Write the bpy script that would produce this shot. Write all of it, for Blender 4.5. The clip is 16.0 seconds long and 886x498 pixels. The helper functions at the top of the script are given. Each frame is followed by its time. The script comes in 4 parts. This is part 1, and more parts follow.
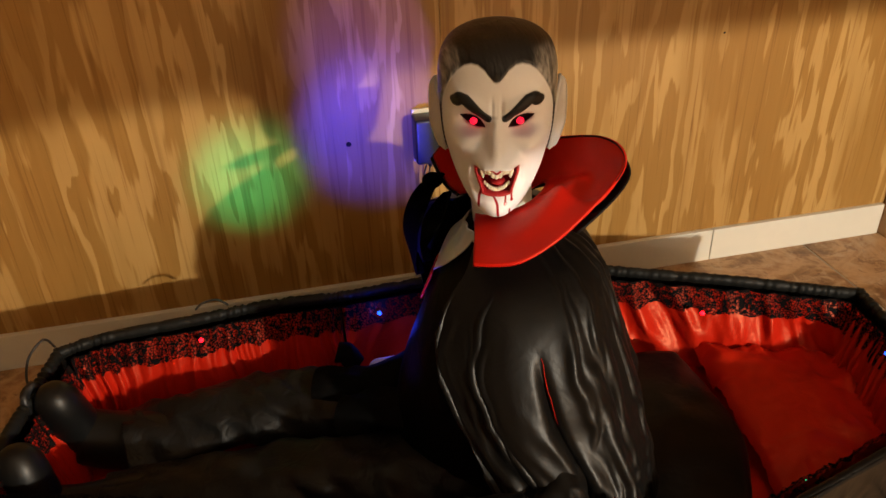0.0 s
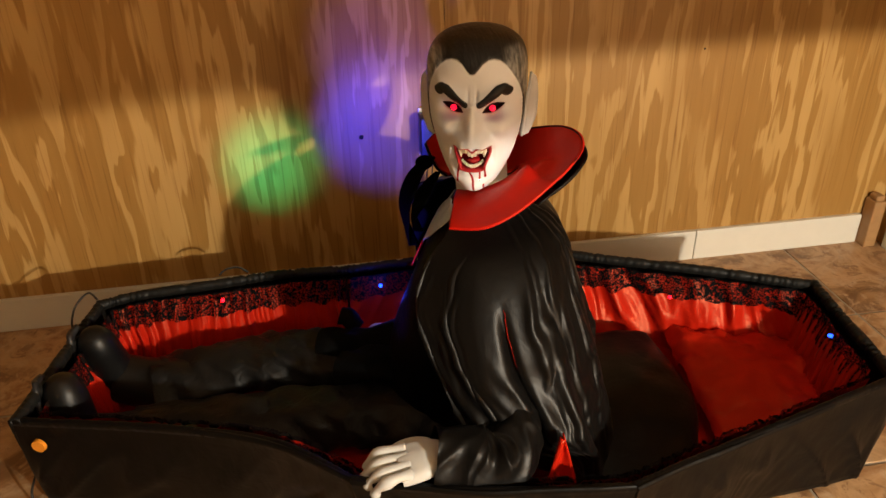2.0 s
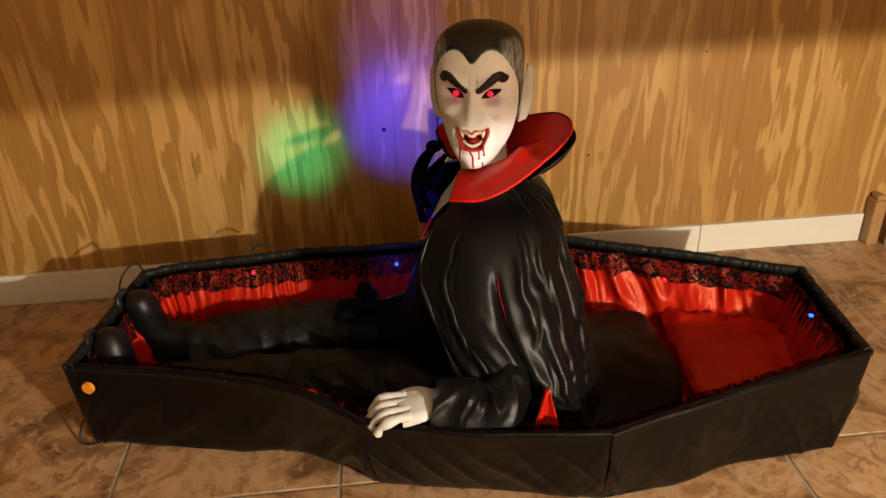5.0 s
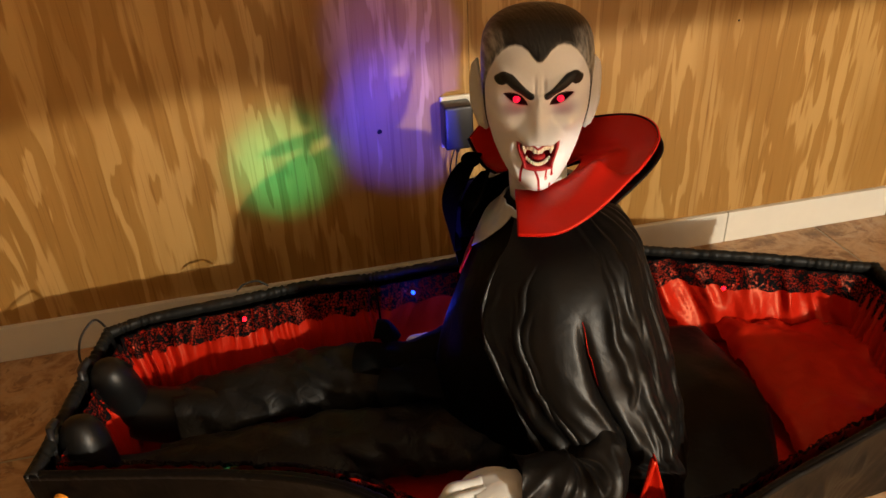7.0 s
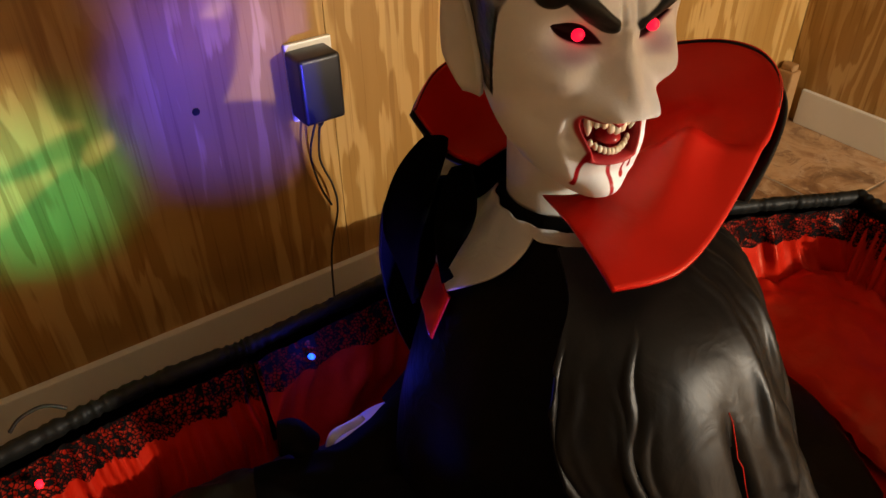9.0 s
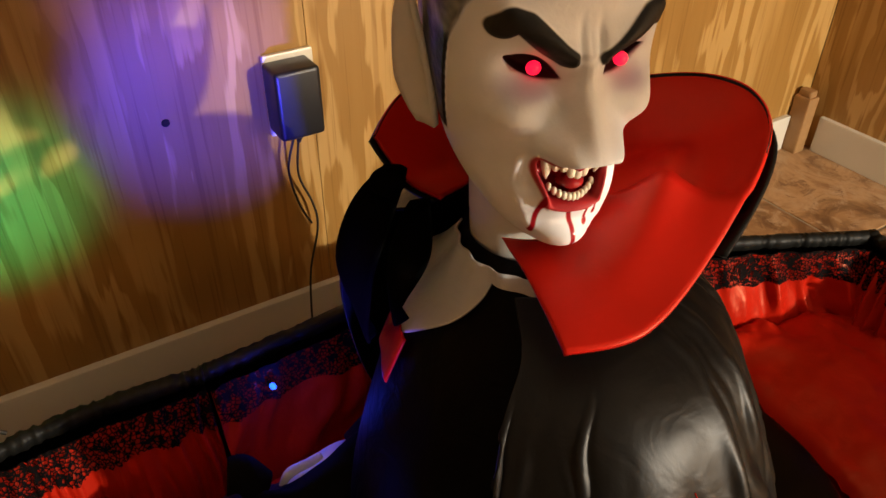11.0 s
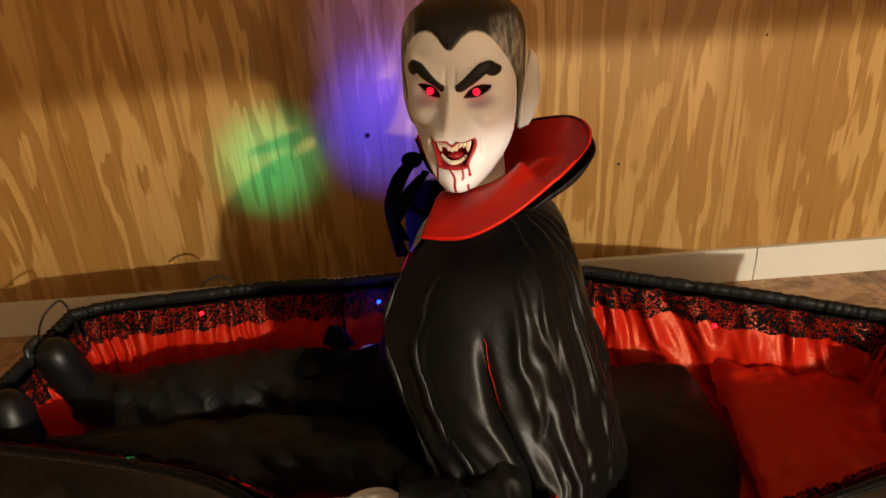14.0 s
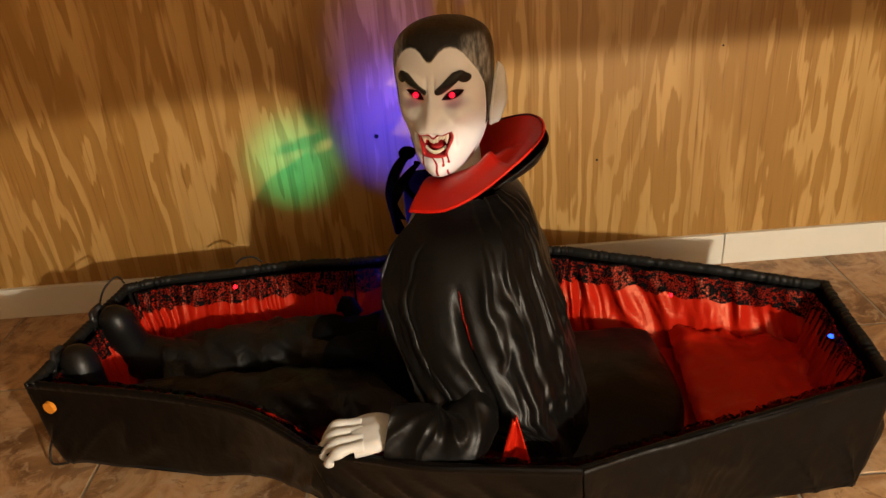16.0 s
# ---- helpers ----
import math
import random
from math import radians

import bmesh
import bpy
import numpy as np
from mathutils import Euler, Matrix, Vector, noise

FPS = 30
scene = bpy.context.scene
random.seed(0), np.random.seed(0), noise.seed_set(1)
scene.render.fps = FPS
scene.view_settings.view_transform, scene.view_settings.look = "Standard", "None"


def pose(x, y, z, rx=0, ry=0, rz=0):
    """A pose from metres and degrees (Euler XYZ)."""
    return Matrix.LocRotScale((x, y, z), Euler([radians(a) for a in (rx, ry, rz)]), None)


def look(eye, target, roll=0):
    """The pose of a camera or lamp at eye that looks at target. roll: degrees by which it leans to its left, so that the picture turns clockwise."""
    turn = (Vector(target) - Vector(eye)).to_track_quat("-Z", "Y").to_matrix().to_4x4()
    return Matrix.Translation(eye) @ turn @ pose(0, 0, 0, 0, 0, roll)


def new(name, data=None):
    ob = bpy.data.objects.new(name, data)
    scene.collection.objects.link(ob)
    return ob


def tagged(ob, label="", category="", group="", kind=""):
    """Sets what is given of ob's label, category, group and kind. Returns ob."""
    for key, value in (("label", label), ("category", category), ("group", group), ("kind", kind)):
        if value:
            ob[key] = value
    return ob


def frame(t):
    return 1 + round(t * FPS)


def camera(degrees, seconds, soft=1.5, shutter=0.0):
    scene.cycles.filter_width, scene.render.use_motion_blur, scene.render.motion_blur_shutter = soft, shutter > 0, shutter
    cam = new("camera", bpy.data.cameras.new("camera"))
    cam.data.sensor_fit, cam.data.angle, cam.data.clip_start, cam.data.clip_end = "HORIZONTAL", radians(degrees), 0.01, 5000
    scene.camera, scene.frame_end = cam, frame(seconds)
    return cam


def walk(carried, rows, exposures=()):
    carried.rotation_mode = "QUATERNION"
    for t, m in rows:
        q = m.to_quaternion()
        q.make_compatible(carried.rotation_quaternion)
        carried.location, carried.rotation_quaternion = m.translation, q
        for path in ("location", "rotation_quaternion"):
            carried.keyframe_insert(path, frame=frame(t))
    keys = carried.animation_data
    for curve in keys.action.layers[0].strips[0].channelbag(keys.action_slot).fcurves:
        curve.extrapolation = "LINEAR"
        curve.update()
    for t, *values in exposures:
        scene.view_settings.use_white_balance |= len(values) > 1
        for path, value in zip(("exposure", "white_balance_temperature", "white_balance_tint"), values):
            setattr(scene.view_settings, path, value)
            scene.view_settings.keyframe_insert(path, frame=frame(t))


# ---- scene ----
cam = camera(61.0, 16.0)
PATH = [
    (0, (-0.103, -1.428, 1.015), (0.237, 0.25, -0.019), -2.3),
    (0.5, (-0.097, -1.429, 1.013), (0.244, 0.25, -0.018), -2.3),
    (1, (-0.107, -1.445, 1.017), (0.238, 0.234, -0.015), -2.2),
    (1.5, (-0.101, -1.492, 1.024), (0.224, 0.199, 0.006), -1.9),
    (2, (-0.067, -1.632, 1.032), (0.196, 0.09, 0.049), -1.4),
    (2.5, (-0.031, -1.759, 1.023), (0.168, -0.011, 0.074), -1.1),
    (3, (-0.017, -1.791, 1.027), (0.149, -0.03, 0.093), -1.1),
    (5.5, (-0.035, -1.798, 1.03), (0.132, -0.046, 0.08), -2.0),
    (6, (-0.06, -1.751, 1.022), (0.127, -0.011, 0.055), -2.1),
    (6.5, (-0.099, -1.623, 1.016), (0.146, 0.092, 0.017), -2.4),
    (7, (-0.181, -1.482, 1.014), (0.164, 0.197, -0.018), -2.9),
    (7.5, (-0.239, -1.353, 0.991), (0.191, 0.283, -0.076), -2.8),
    (8, (-0.246, -1.158, 0.963), (0.301, 0.405, -0.158), -2.9),
    (8.5, (-0.245, -1.013, 0.903), (0.538, 0.4, -0.276), -2.1),
    (8.7, (-0.244, -0.948, 0.871), (0.645, 0.388, -0.322), -1.5),
    (10.8, (-0.175, -0.89, 0.83), (0.742, 0.419, -0.371), 0.4),
    (11, (-0.161, -0.905, 0.846), (0.702, 0.457, -0.338), 0.4),
    (11.5, (-0.149, -0.943, 0.864), (0.617, 0.5, -0.29), 0.1),
    (12, (-0.053, -1.039, 0.877), (0.495, 0.528, -0.239), -1.4),
    (12.5, (0.001, -1.141, 0.889), (0.338, 0.521, -0.171), -2.1),
    (13, (0.004, -1.269, 0.907), (0.237, 0.448, -0.093), -2.5),
    (13.5, (0.021, -1.395, 0.921), (0.17, 0.35, -0.043), -2.8),
    (14, (0.089, -1.476, 0.932), (0.152, 0.284, -0.016), -3.3),
    (14.5, (0.138, -1.563, 0.945), (0.149, 0.209, 0.019), -3.9),
    (15, (0.15, -1.653, 0.988), (0.15, 0.125, 0.071), -4.4),
    (15.5, (0.147, -1.697, 0.986), (0.146, 0.084, 0.075), -4.5),
    (16, (0.147, -1.715, 0.985), (0.136, 0.062, 0.068), -4.6),
]
walk(cam, [(t, look(eye, target, roll)) for t, eye, target, roll in PATH],
     [(0, 0.03), (3, 0.08), (5.5, 0.08), (7.5, 0.05), (8.5, -0.03), (11, 0.22), (11.5, 0.15), (12.5, 0.0), (14.5, -0.07), (16, -0.07)])

# ---- world and lights ----
world = bpy.data.worlds.new("room_air")
scene.world = world
world.use_nodes = True
world.node_tree.nodes["Background"].inputs[0].default_value = (1.0, 0.62, 0.3, 1)
world.node_tree.nodes["Background"].inputs[1].default_value = 0.01


def lamp(name, kind, place, colour, watts, radius=0.02, target=None, cone=60, blend=0.5):
    data = bpy.data.lights.new(name, kind)
    data.color, data.energy, data.shadow_soft_size = colour, watts, radius
    ob = new(name, data)
    ob.matrix_world = look(place, target) if target else pose(*place)
    if kind == "SPOT":
        data.spot_size, data.spot_blend = radians(cone), blend
    return ob


# a shaded table lamp behind the viewer: its open underside and the weak glow of its shade
LAMP = (1.15, -2.65, 0.85)
WARM = (1.0, 0.88, 0.70)
lamp("lamp_underside", "SPOT", LAMP, WARM, 215, 0.028, (1.15, -2.65, 0.0), 169.0, 0.018)
lamp("lamp_shade_glow", "POINT", (1.15, -2.65, 0.95), WARM, 25, 0.14)
# added up-light: its ceiling bounce brightens the dummy from above
lamp("added_up_light", "SPOT", (1.15, -2.65, 1.0), WARM, 135, 0.05, (0.85, -2.2, 2.4), 115, 0.3)
# the small coloured lights in the casket that throw a beam on the panelling
lamp("blue_beam", "SPOT", (-0.06, -0.775, 0.215), (0.04, 0.045, 1.0), 64, 0.012, (0.065, 0.0, 0.435), 27, 1.0)
lamp("purple_beam", "SPOT", (-0.06, -0.775, 0.215), (0.15, 0.08, 1.0), 27, 0.012, (0.095, 0.0, 0.62), 28, 1.0)
lamp("green_beam", "SPOT", (-0.34, -0.63, 0.2), (0.0, 1.0, 0.42), 14, 0.025, (-0.21, 0.0, 0.365), 24, 1.0)
lamp("blue_led_light", "POINT", (0.004, -0.285, 0.182), (0.03, 0.05, 1.0), 0.22, 0.006)

# ---- materials ----


def mat(name, base=(0.5, 0.5, 0.5), rough=0.5, metal=0.0, spec=0.5, sheen=0.0):
    m = bpy.data.materials.new(name)
    m.use_nodes = True
    b = m.node_tree.nodes["Principled BSDF"]
    b.inputs["Base Color"].default_value = (*base, 1)
    b.inputs["Roughness"].default_value = rough
    b.inputs["Metallic"].default_value = metal
    b.inputs["Specular IOR Level"].default_value = spec
    b.inputs["Sheen Weight"].default_value = sheen
    return m


class Nodes:
    """Short hand for building a node tree."""

    def __init__(self, m):
        self.t = m.node_tree
        self.b = self.t.nodes["Principled BSDF"]

    def add(self, kind, **settings):
        n = self.t.nodes.new(kind)
        for key, value in settings.items():
            if key == "operation":
                n.operation = value
            elif key == "blend_type":
                n.blend_type = value
            elif key == "data_type":
                n.data_type = value
            elif key == "attribute_name":
                n.attribute_name = value
            elif key == "feature":
                n.feature = value
            elif key == "distance":
                n.distance = value
        return n

    def link(self, a, b):
        self.t.links.new(a, b)

    def put(self, socket, value):
        if hasattr(value, "is_linked"):
            self.link(value, socket)
        else:
            socket.default_value = value

    def math(self, op, a, b=0.0, c=0.0):
        n = self.add("ShaderNodeMath", operation=op)
        for socket, value in zip(n.inputs, (a, b, c)):
            self.put(socket, value)
        return n.outputs[0]

    def coords(self, scale=(1, 1, 1), kind="Object", place=None):
        c = self.add("ShaderNodeTexCoord")
        mp = self.add("ShaderNodeMapping")
        self.link(c.outputs[kind], mp.inputs[0])
        mp.inputs["Scale"].default_value = scale
        if place is not None:
            self.put(mp.inputs["Location"], place)
        return mp.outputs[0]

    def noise(self, vec, scale=5.0, detail=3.0, rough=0.5, warp=0.0):
        n = self.add("ShaderNodeTexNoise")
        self.link(vec, n.inputs["Vector"])
        n.inputs["Scale"].default_value = scale
        n.inputs["Detail"].default_value = detail
        n.inputs["Roughness"].default_value = rough
        n.inputs["Distortion"].default_value = warp
        return n.outputs[0]

    def ramp(self, fac, stops):
        n = self.add("ShaderNodeValToRGB")
        self.put(n.inputs[0], fac)
        el = n.color_ramp.elements
        while len(el) < len(stops):
            el.new(0.5)
        for e, (p, c) in zip(el, stops):
            e.position = p
            e.color = (*c, 1) if len(c) == 3 else c
        return n.outputs[0]

    def mix(self, fac, a, b, blend="MIX"):
        n = self.add("ShaderNodeMix", data_type="RGBA", blend_type=blend)
        self.put(n.inputs[0], fac)
        self.put(n.inputs[6], a if hasattr(a, "is_linked") else (*a, 1))
        self.put(n.inputs[7], b if hasattr(b, "is_linked") else (*b, 1))
        return n.outputs[2]

    def bump(self, height, strength=0.3, dist=0.002):
        n = self.add("ShaderNodeBump")
        n.inputs["Strength"].default_value = strength
        n.inputs["Distance"].default_value = dist
        self.link(height, n.inputs["Height"])
        self.link(n.outputs[0], self.b.inputs["Normal"])

    def smooth(self, value, low, high):
        n = self.add("ShaderNodeMapRange")
        n.interpolation_type = "SMOOTHSTEP"
        self.put(n.inputs[0], value)
        n.inputs[1].default_value, n.inputs[2].default_value = low, high
        return n.outputs[0]


def wood_material():
    """Rotary-cut pine plywood: flame-shaped bands of pale early wood and orange late wood."""
    m = mat("pine_plywood", rough=0.42, spec=0.35)
    n = Nodes(m)
    v = n.coords((1, 1, 0.11))
    slow = n.noise(v, 3.6, 1.5, 0.45, 0.4)
    mid = n.noise(n.coords((1, 1, 0.17)), 24, 2, 0.5, 0.4)
    fine = n.noise(n.coords((1, 1, 0.03)), 95, 2, 0.5)
    rings = n.math("ADD", n.math("MULTIPLY", slow, 12.0), n.math("ADD", n.math("MULTIPLY", mid, 2.0), n.math("MULTIPLY", fine, 0.5)))
    saw = n.math("FRACT", rings)
    wave = n.math("MULTIPLY", n.smooth(saw, 0.0, 0.09), n.math("SUBTRACT", 1.0, n.smooth(saw, 0.38, 0.56)))
    wave = n.math("MULTIPLY", wave, n.smooth(n.noise(n.coords((1, 1, 0.10)), 8.5, 2, 0.5), 0.24, 0.50))
    early = n.mix(n.noise(v, 12, 2), (0.46, 0.272, 0.085), (0.55, 0.350, 0.125))
    late = n.mix(n.noise(n.coords((1, 1, 0.05)), 44, 3), (0.305, 0.155, 0.034), (0.400, 0.222, 0.059))
    flame = n.mix(wave, late, early)
    streak = n.noise(n.coords((1, 1, 0.022)), 190, 2, 0.55)
    vein = n.noise(n.coords((1, 1, 0.012)), 62, 2, 0.5)
    tone = n.noise(n.coords((1, 1, 0.3)), 1.7, 2, 0.5)
    col = n.mix(n.math("MULTIPLY", n.smooth(streak, 0.56, 0.70), 0.6), flame, n.mix(1.0, flame, (0.66, 0.55, 0.42), "MULTIPLY"))
    col = n.mix(n.math("MULTIPLY", n.smooth(vein, 0.60, 0.68), 0.45), col, n.mix(1.0, col, (0.60, 0.48, 0.34), "MULTIPLY"))
    col = n.mix(n.smooth(tone, 0.3, 0.7), col, n.mix(1.0, col, (0.90, 0.86, 0.80), "MULTIPLY"))
    n.link(col, n.b.inputs["Base Color"])
    n.bump(n.math("ADD", wave, streak), 0.12, 0.0008)
    return m


def tile_material():
    """Mottled brown glazed tile that imitates slate."""
    m = mat("slate_tile", rough=0.4, spec=0.4)
    n = Nodes(m)
    info = n.add("ShaderNodeObjectInfo")
    shift = n.add("ShaderNodeCombineXYZ")
    for i, k in enumerate((31.0, 17.0, 5.0)):
        n.link(n.math("MULTIPLY", info.outputs["Random"], k), shift.inputs[i])
    v = n.coords((1, 1, 1), place=shift.outputs[0])
    big = n.noise(v, 7, 5, 0.6, 1.2)
    small = n.noise(v, 28, 5, 0.65, 0.6)
    veins = n.noise(v, 13, 6, 0.7, 2.0)
    col = n.ramp(big, [(0.34, (0.17, 0.085, 0.036)), (0.46, (0.34, 0.19, 0.085)), (0.54, (0.47, 0.29, 0.145)), (0.66, (0.30, 0.15, 0.062))])
    col = n.mix(n.smooth(small, 0.48, 0.68), col, (0.47, 0.32, 0.19))
    col = n.mix(n.math("MULTIPLY", n.smooth(veins, 0.55, 0.62), 0.5), col, (0.12, 0.045, 0.018))
    n.link(col, n.b.inputs["Base Color"])
    n.link(n.ramp(small, [(0.3, (0.33, 0.33, 0.33)), (0.7, (0.55, 0.55, 0.55))]), n.b.inputs["Roughness"])
    n.bump(n.math("ADD", big, n.math("MULTIPLY", small, 0.5)), 0.35, 0.003)
    return m


def plain(name, base, rough, var=0.15, scale=30.0, bump=0.1, spec=0.5, sheen=0.0, dist=0.001):
    """A surface with fine grain and a slow drift of tone."""
    m = mat(name, base, rough, spec=spec, sheen=sheen)
    n = Nodes(m)
    v = n.coords()
    fine, slow = n.noise(v, scale, 4, 0.6), n.noise(v, scale * 0.14, 3, 0.5)
    lo, hi = tuple(c * (1 - var) for c in base), tuple(min(1, c * (1 + var)) for c in base)
    col = n.mix(slow, lo, hi)
    col = n.mix(n.math("MULTIPLY", n.smooth(fine, 0.35, 0.8), 0.5), col, lo)
    n.link(col, n.b.inputs["Base Color"])
    n.bump(fine, bump, dist)
    return m


def satin(name, base, rough, fold=0.25, spec=0.5, tint=None, scale=26.0, drape=0.0, sheen=0.0):
    """Satin: soft broad gloss, tiny crumples."""
    m = mat(name, base, rough, spec=spec, sheen=sheen)
    n = Nodes(m)
    n.b.inputs["Sheen Roughness"].default_value = 0.45
    n.b.inputs["Sheen Tint"].default_value = (1.0, 0.95, 0.9, 1)
    v = n.coords()
    wrinkle = n.noise(v, scale, 3, 0.5, 1.2)
    weave = n.noise(v, 700, 1, 0.5)
    n.link(n.mix(n.noise(v, 9, 2), tuple(c * 0.85 for c in base), tuple(min(1, c * 1.12) for c in base)), n.b.inputs["Base Color"])
    height = n.math("ADD", wrinkle, n.math("MULTIPLY", weave, 0.04))
    if drape:
        hang = n.noise(n.coords((1, 1, 0.22)), 48, 2, 0.45, 0.8)
        height = n.math("ADD", height, n.math("MULTIPLY", hang, drape))
    n.bump(height, fold, 0.012)
    if tint:
        n.b.inputs["Specular Tint"].default_value = (*tint, 1)
    return m


def lace_material():
    """Black flower lace: threads with holes between them."""
    m = mat("black_lace", (0.006, 0.004, 0.004), 0.8, spec=0.05)
    n = Nodes(m)
    v = n.coords()
    vor = n.add("ShaderNodeTexVoronoi", feature="DISTANCE_TO_EDGE")
    n.link(v, vor.inputs["Vector"])
    vor.inputs["Scale"].default_value = 190
    flower = n.noise(v, 62, 2, 0.5, 1.5)
    thread = n.math("LESS_THAN", vor.outputs["Distance"], 0.12)
    solid = n.math("GREATER_THAN", flower, 0.56)
    n.link(n.math("MAXIMUM", thread, solid), n.b.inputs["Alpha"])
    return m


def glow(name, colour, strength, base=(0.02, 0.02, 0.02)):
    m = mat(name, base, 0.3)
    b = m.node_tree.nodes["Principled BSDF"]
    b.inputs["Emission Color"].default_value = (*colour, 1)
    b.inputs["Emission Strength"].default_value = strength
    return m


def mask_material():
    """Painted latex: every colour is laid on by the outline stored with the mesh."""
    m = mat("painted_latex", (0.7, 0.68, 0.62), 0.45, spec=0.4)
    n = Nodes(m)

    def att(name):
        return n.add("ShaderNodeAttribute", attribute_name=name).outputs["Fac"]

    v = n.coords()
    fine = n.noise(v, 160, 3, 0.6)
    skin = n.mix(n.noise(v, 22, 3), (0.68, 0.715, 0.76), (0.78, 0.815, 0.86))
    skin = n.mix(n.smooth(att("bruise"), 0.0, 1.0), skin, (0.33, 0.24, 0.42))
    strand = n.noise(n.coords((1, 0.12, 0.25)), 230, 2, 0.5)
    hair = n.mix(strand, (0.003, 0.003, 0.003), (0.016, 0.016, 0.016))
    grey = n.mix(n.smooth(strand, 0.3, 0.7), (0.06, 0.065, 0.067), (0.34, 0.35, 0.35))
    hair = n.mix(n.smooth(att("grey"), 0.1, 0.75), hair, grey)
    col = n.mix(n.smooth(att("hair"), -0.0015, 0.0015), skin, hair)
    col = n.mix(n.smooth(att("brow"), -0.0007, 0.0007), col, (0.006, 0.006, 0.006))
    col = n.mix(n.smooth(att("lip"), -0.001, 0.001), col, (0.34, 0.012, 0.016))
    col = n.mix(n.smooth(att("mouth"), -0.001, 0.001), col, (0.26, 0.006, 0.009))
    col = n.mix(n.smooth(att("eye"), -0.0006, 0.0006), col, (0.012, 0.004, 0.004))
    col = n.mix(n.smooth(att("blood"), -0.0006, 0.0006), col, (0.30, 0.006, 0.012))
    n.link(col, n.b.inputs["Base Color"])
    wet = n.math("MAXIMUM", n.smooth(att("blood"), -0.0006, 0.0006), n.smooth(att("mouth"), -0.001, 0.001))
    gloss = n.math("MAXIMUM", wet, n.math("MULTIPLY", n.smooth(att("hair"), -0.0015, 0.0015), 0.65))
    n.link(n.math("SUBTRACT", 0.60, n.math("MULTIPLY", gloss, 0.38)), n.b.inputs["Roughness"])
    hairy = n.math("MULTIPLY", n.smooth(att("hair"), -0.0015, 0.0015), strand)
    lump = n.noise(v, 38, 3, 0.55, 0.6)
    n.bump(n.math("ADD", n.math("ADD", n.math("MULTIPLY", fine, 0.2), n.math("MULTIPLY", lump, 0.5)), hairy), 0.6, 0.003)
    return m


WOOD = wood_material()
TILE = tile_material()
GROUT = plain("grey_grout", (0.30, 0.26, 0.20), 0.9, 0.2, 80, 0.3)
PAINT = plain("white_paint", (0.70, 0.67, 0.58), 0.45, 0.06, 40, 0.05)
PLASTER = plain("cream_plaster", (0.55, 0.5, 0.42), 0.9, 0.06, 60, 0.1)
TRIM = plain("oak_trim", (0.36, 0.2, 0.08), 0.5, 0.2, 60, 0.1)
GAP = plain("groove_shadow_gap", (0.05, 0.025, 0.008), 0.8)
CLOTH = satin("black_casket_satin", (0.0016, 0.0014, 0.0013), 0.38, 0.14, 0.18, scale=14, drape=0.5, sheen=0.01)
CAPE = satin("black_cape_satin", (0.0030, 0.0026, 0.0023), 0.40, 0.11, 0.18, scale=22, drape=0.3, sheen=0.02)
RED = satin("red_satin", (0.46, 0.013, 0.004), 0.38, 0.14, 0.5, (1.0, 0.45, 0.25), drape=0.5)
REDCOL = satin("red_collar_satin", (0.46, 0.008, 0.004), 0.38, 0.05, 0.5, (1.0, 0.35, 0.2))
SHIRT = satin("silver_grey_satin", (0.53, 0.56, 0.58), 0.35, 0.2)
CUFF = satin("black_elastic_satin", (0.010, 0.010, 0.009), 0.5, 0.2, 0.22)
LACE = lace_material()
SUIT = plain("black_suit_cloth", (0.0032, 0.0032, 0.0032), 0.8, 0.3, 120, 0.3, 0.04)
TROUSER = satin("black_trouser_satin", (0.0075, 0.0073, 0.0070), 0.5, 0.4, 0.22)
LEATHER = plain("black_boot_vinyl", (0.004, 0.004, 0.004), 0.42, 0.3, 60, 0.15, 0.35)
PLASTIC = plain("black_plastic", (0.012, 0.012, 0.014), 0.4, 0.2, 90, 0.1)
WIRE = plain("dark_cable", (0.015, 0.012, 0.01), 0.5, 0.2, 90, 0.05)
IVORY = plain("ivory_plate", (0.75, 0.70, 0.58), 0.35, 0.04, 60, 0.03)
VELVET = plain("black_velvet_ribbon", (0.0012, 0.0012, 0.0012), 0.95, 0.2, 200, 0.2, 0.02)
COAT = satin("black_coat_satin", (0.002, 0.002, 0.002), 0.55, 0.2, 0.06)
BONE = plain("pale_latex", (0.57, 0.575, 0.56), 0.5, 0.10, 60, 0.25)
TOOTH = plain("ivory_teeth", (0.72, 0.66, 0.52), 0.3, 0.1, 120, 0.05)
ORANGE = plain("orange_sticker", (0.75, 0.27, 0.02), 0.5, 0.1, 90, 0.05)
MASK = mask_material()
LED_RED = glow("red_led", (1.0, 0.002, 0.006), 14)
LED_BLUE = glow("blue_led", (0.010, 0.065, 1.0), 5)
LED_GREEN = glow("green_led", (0.02, 1.0, 0.3), 4)
EYE_GLOW = glow("red_eye_glow", (1.0, 0.004, 0.03), 1.8)
HOLE = plain("dark_hole", (0.01, 0.008, 0.006), 0.9)

# ---- mesh helpers ----


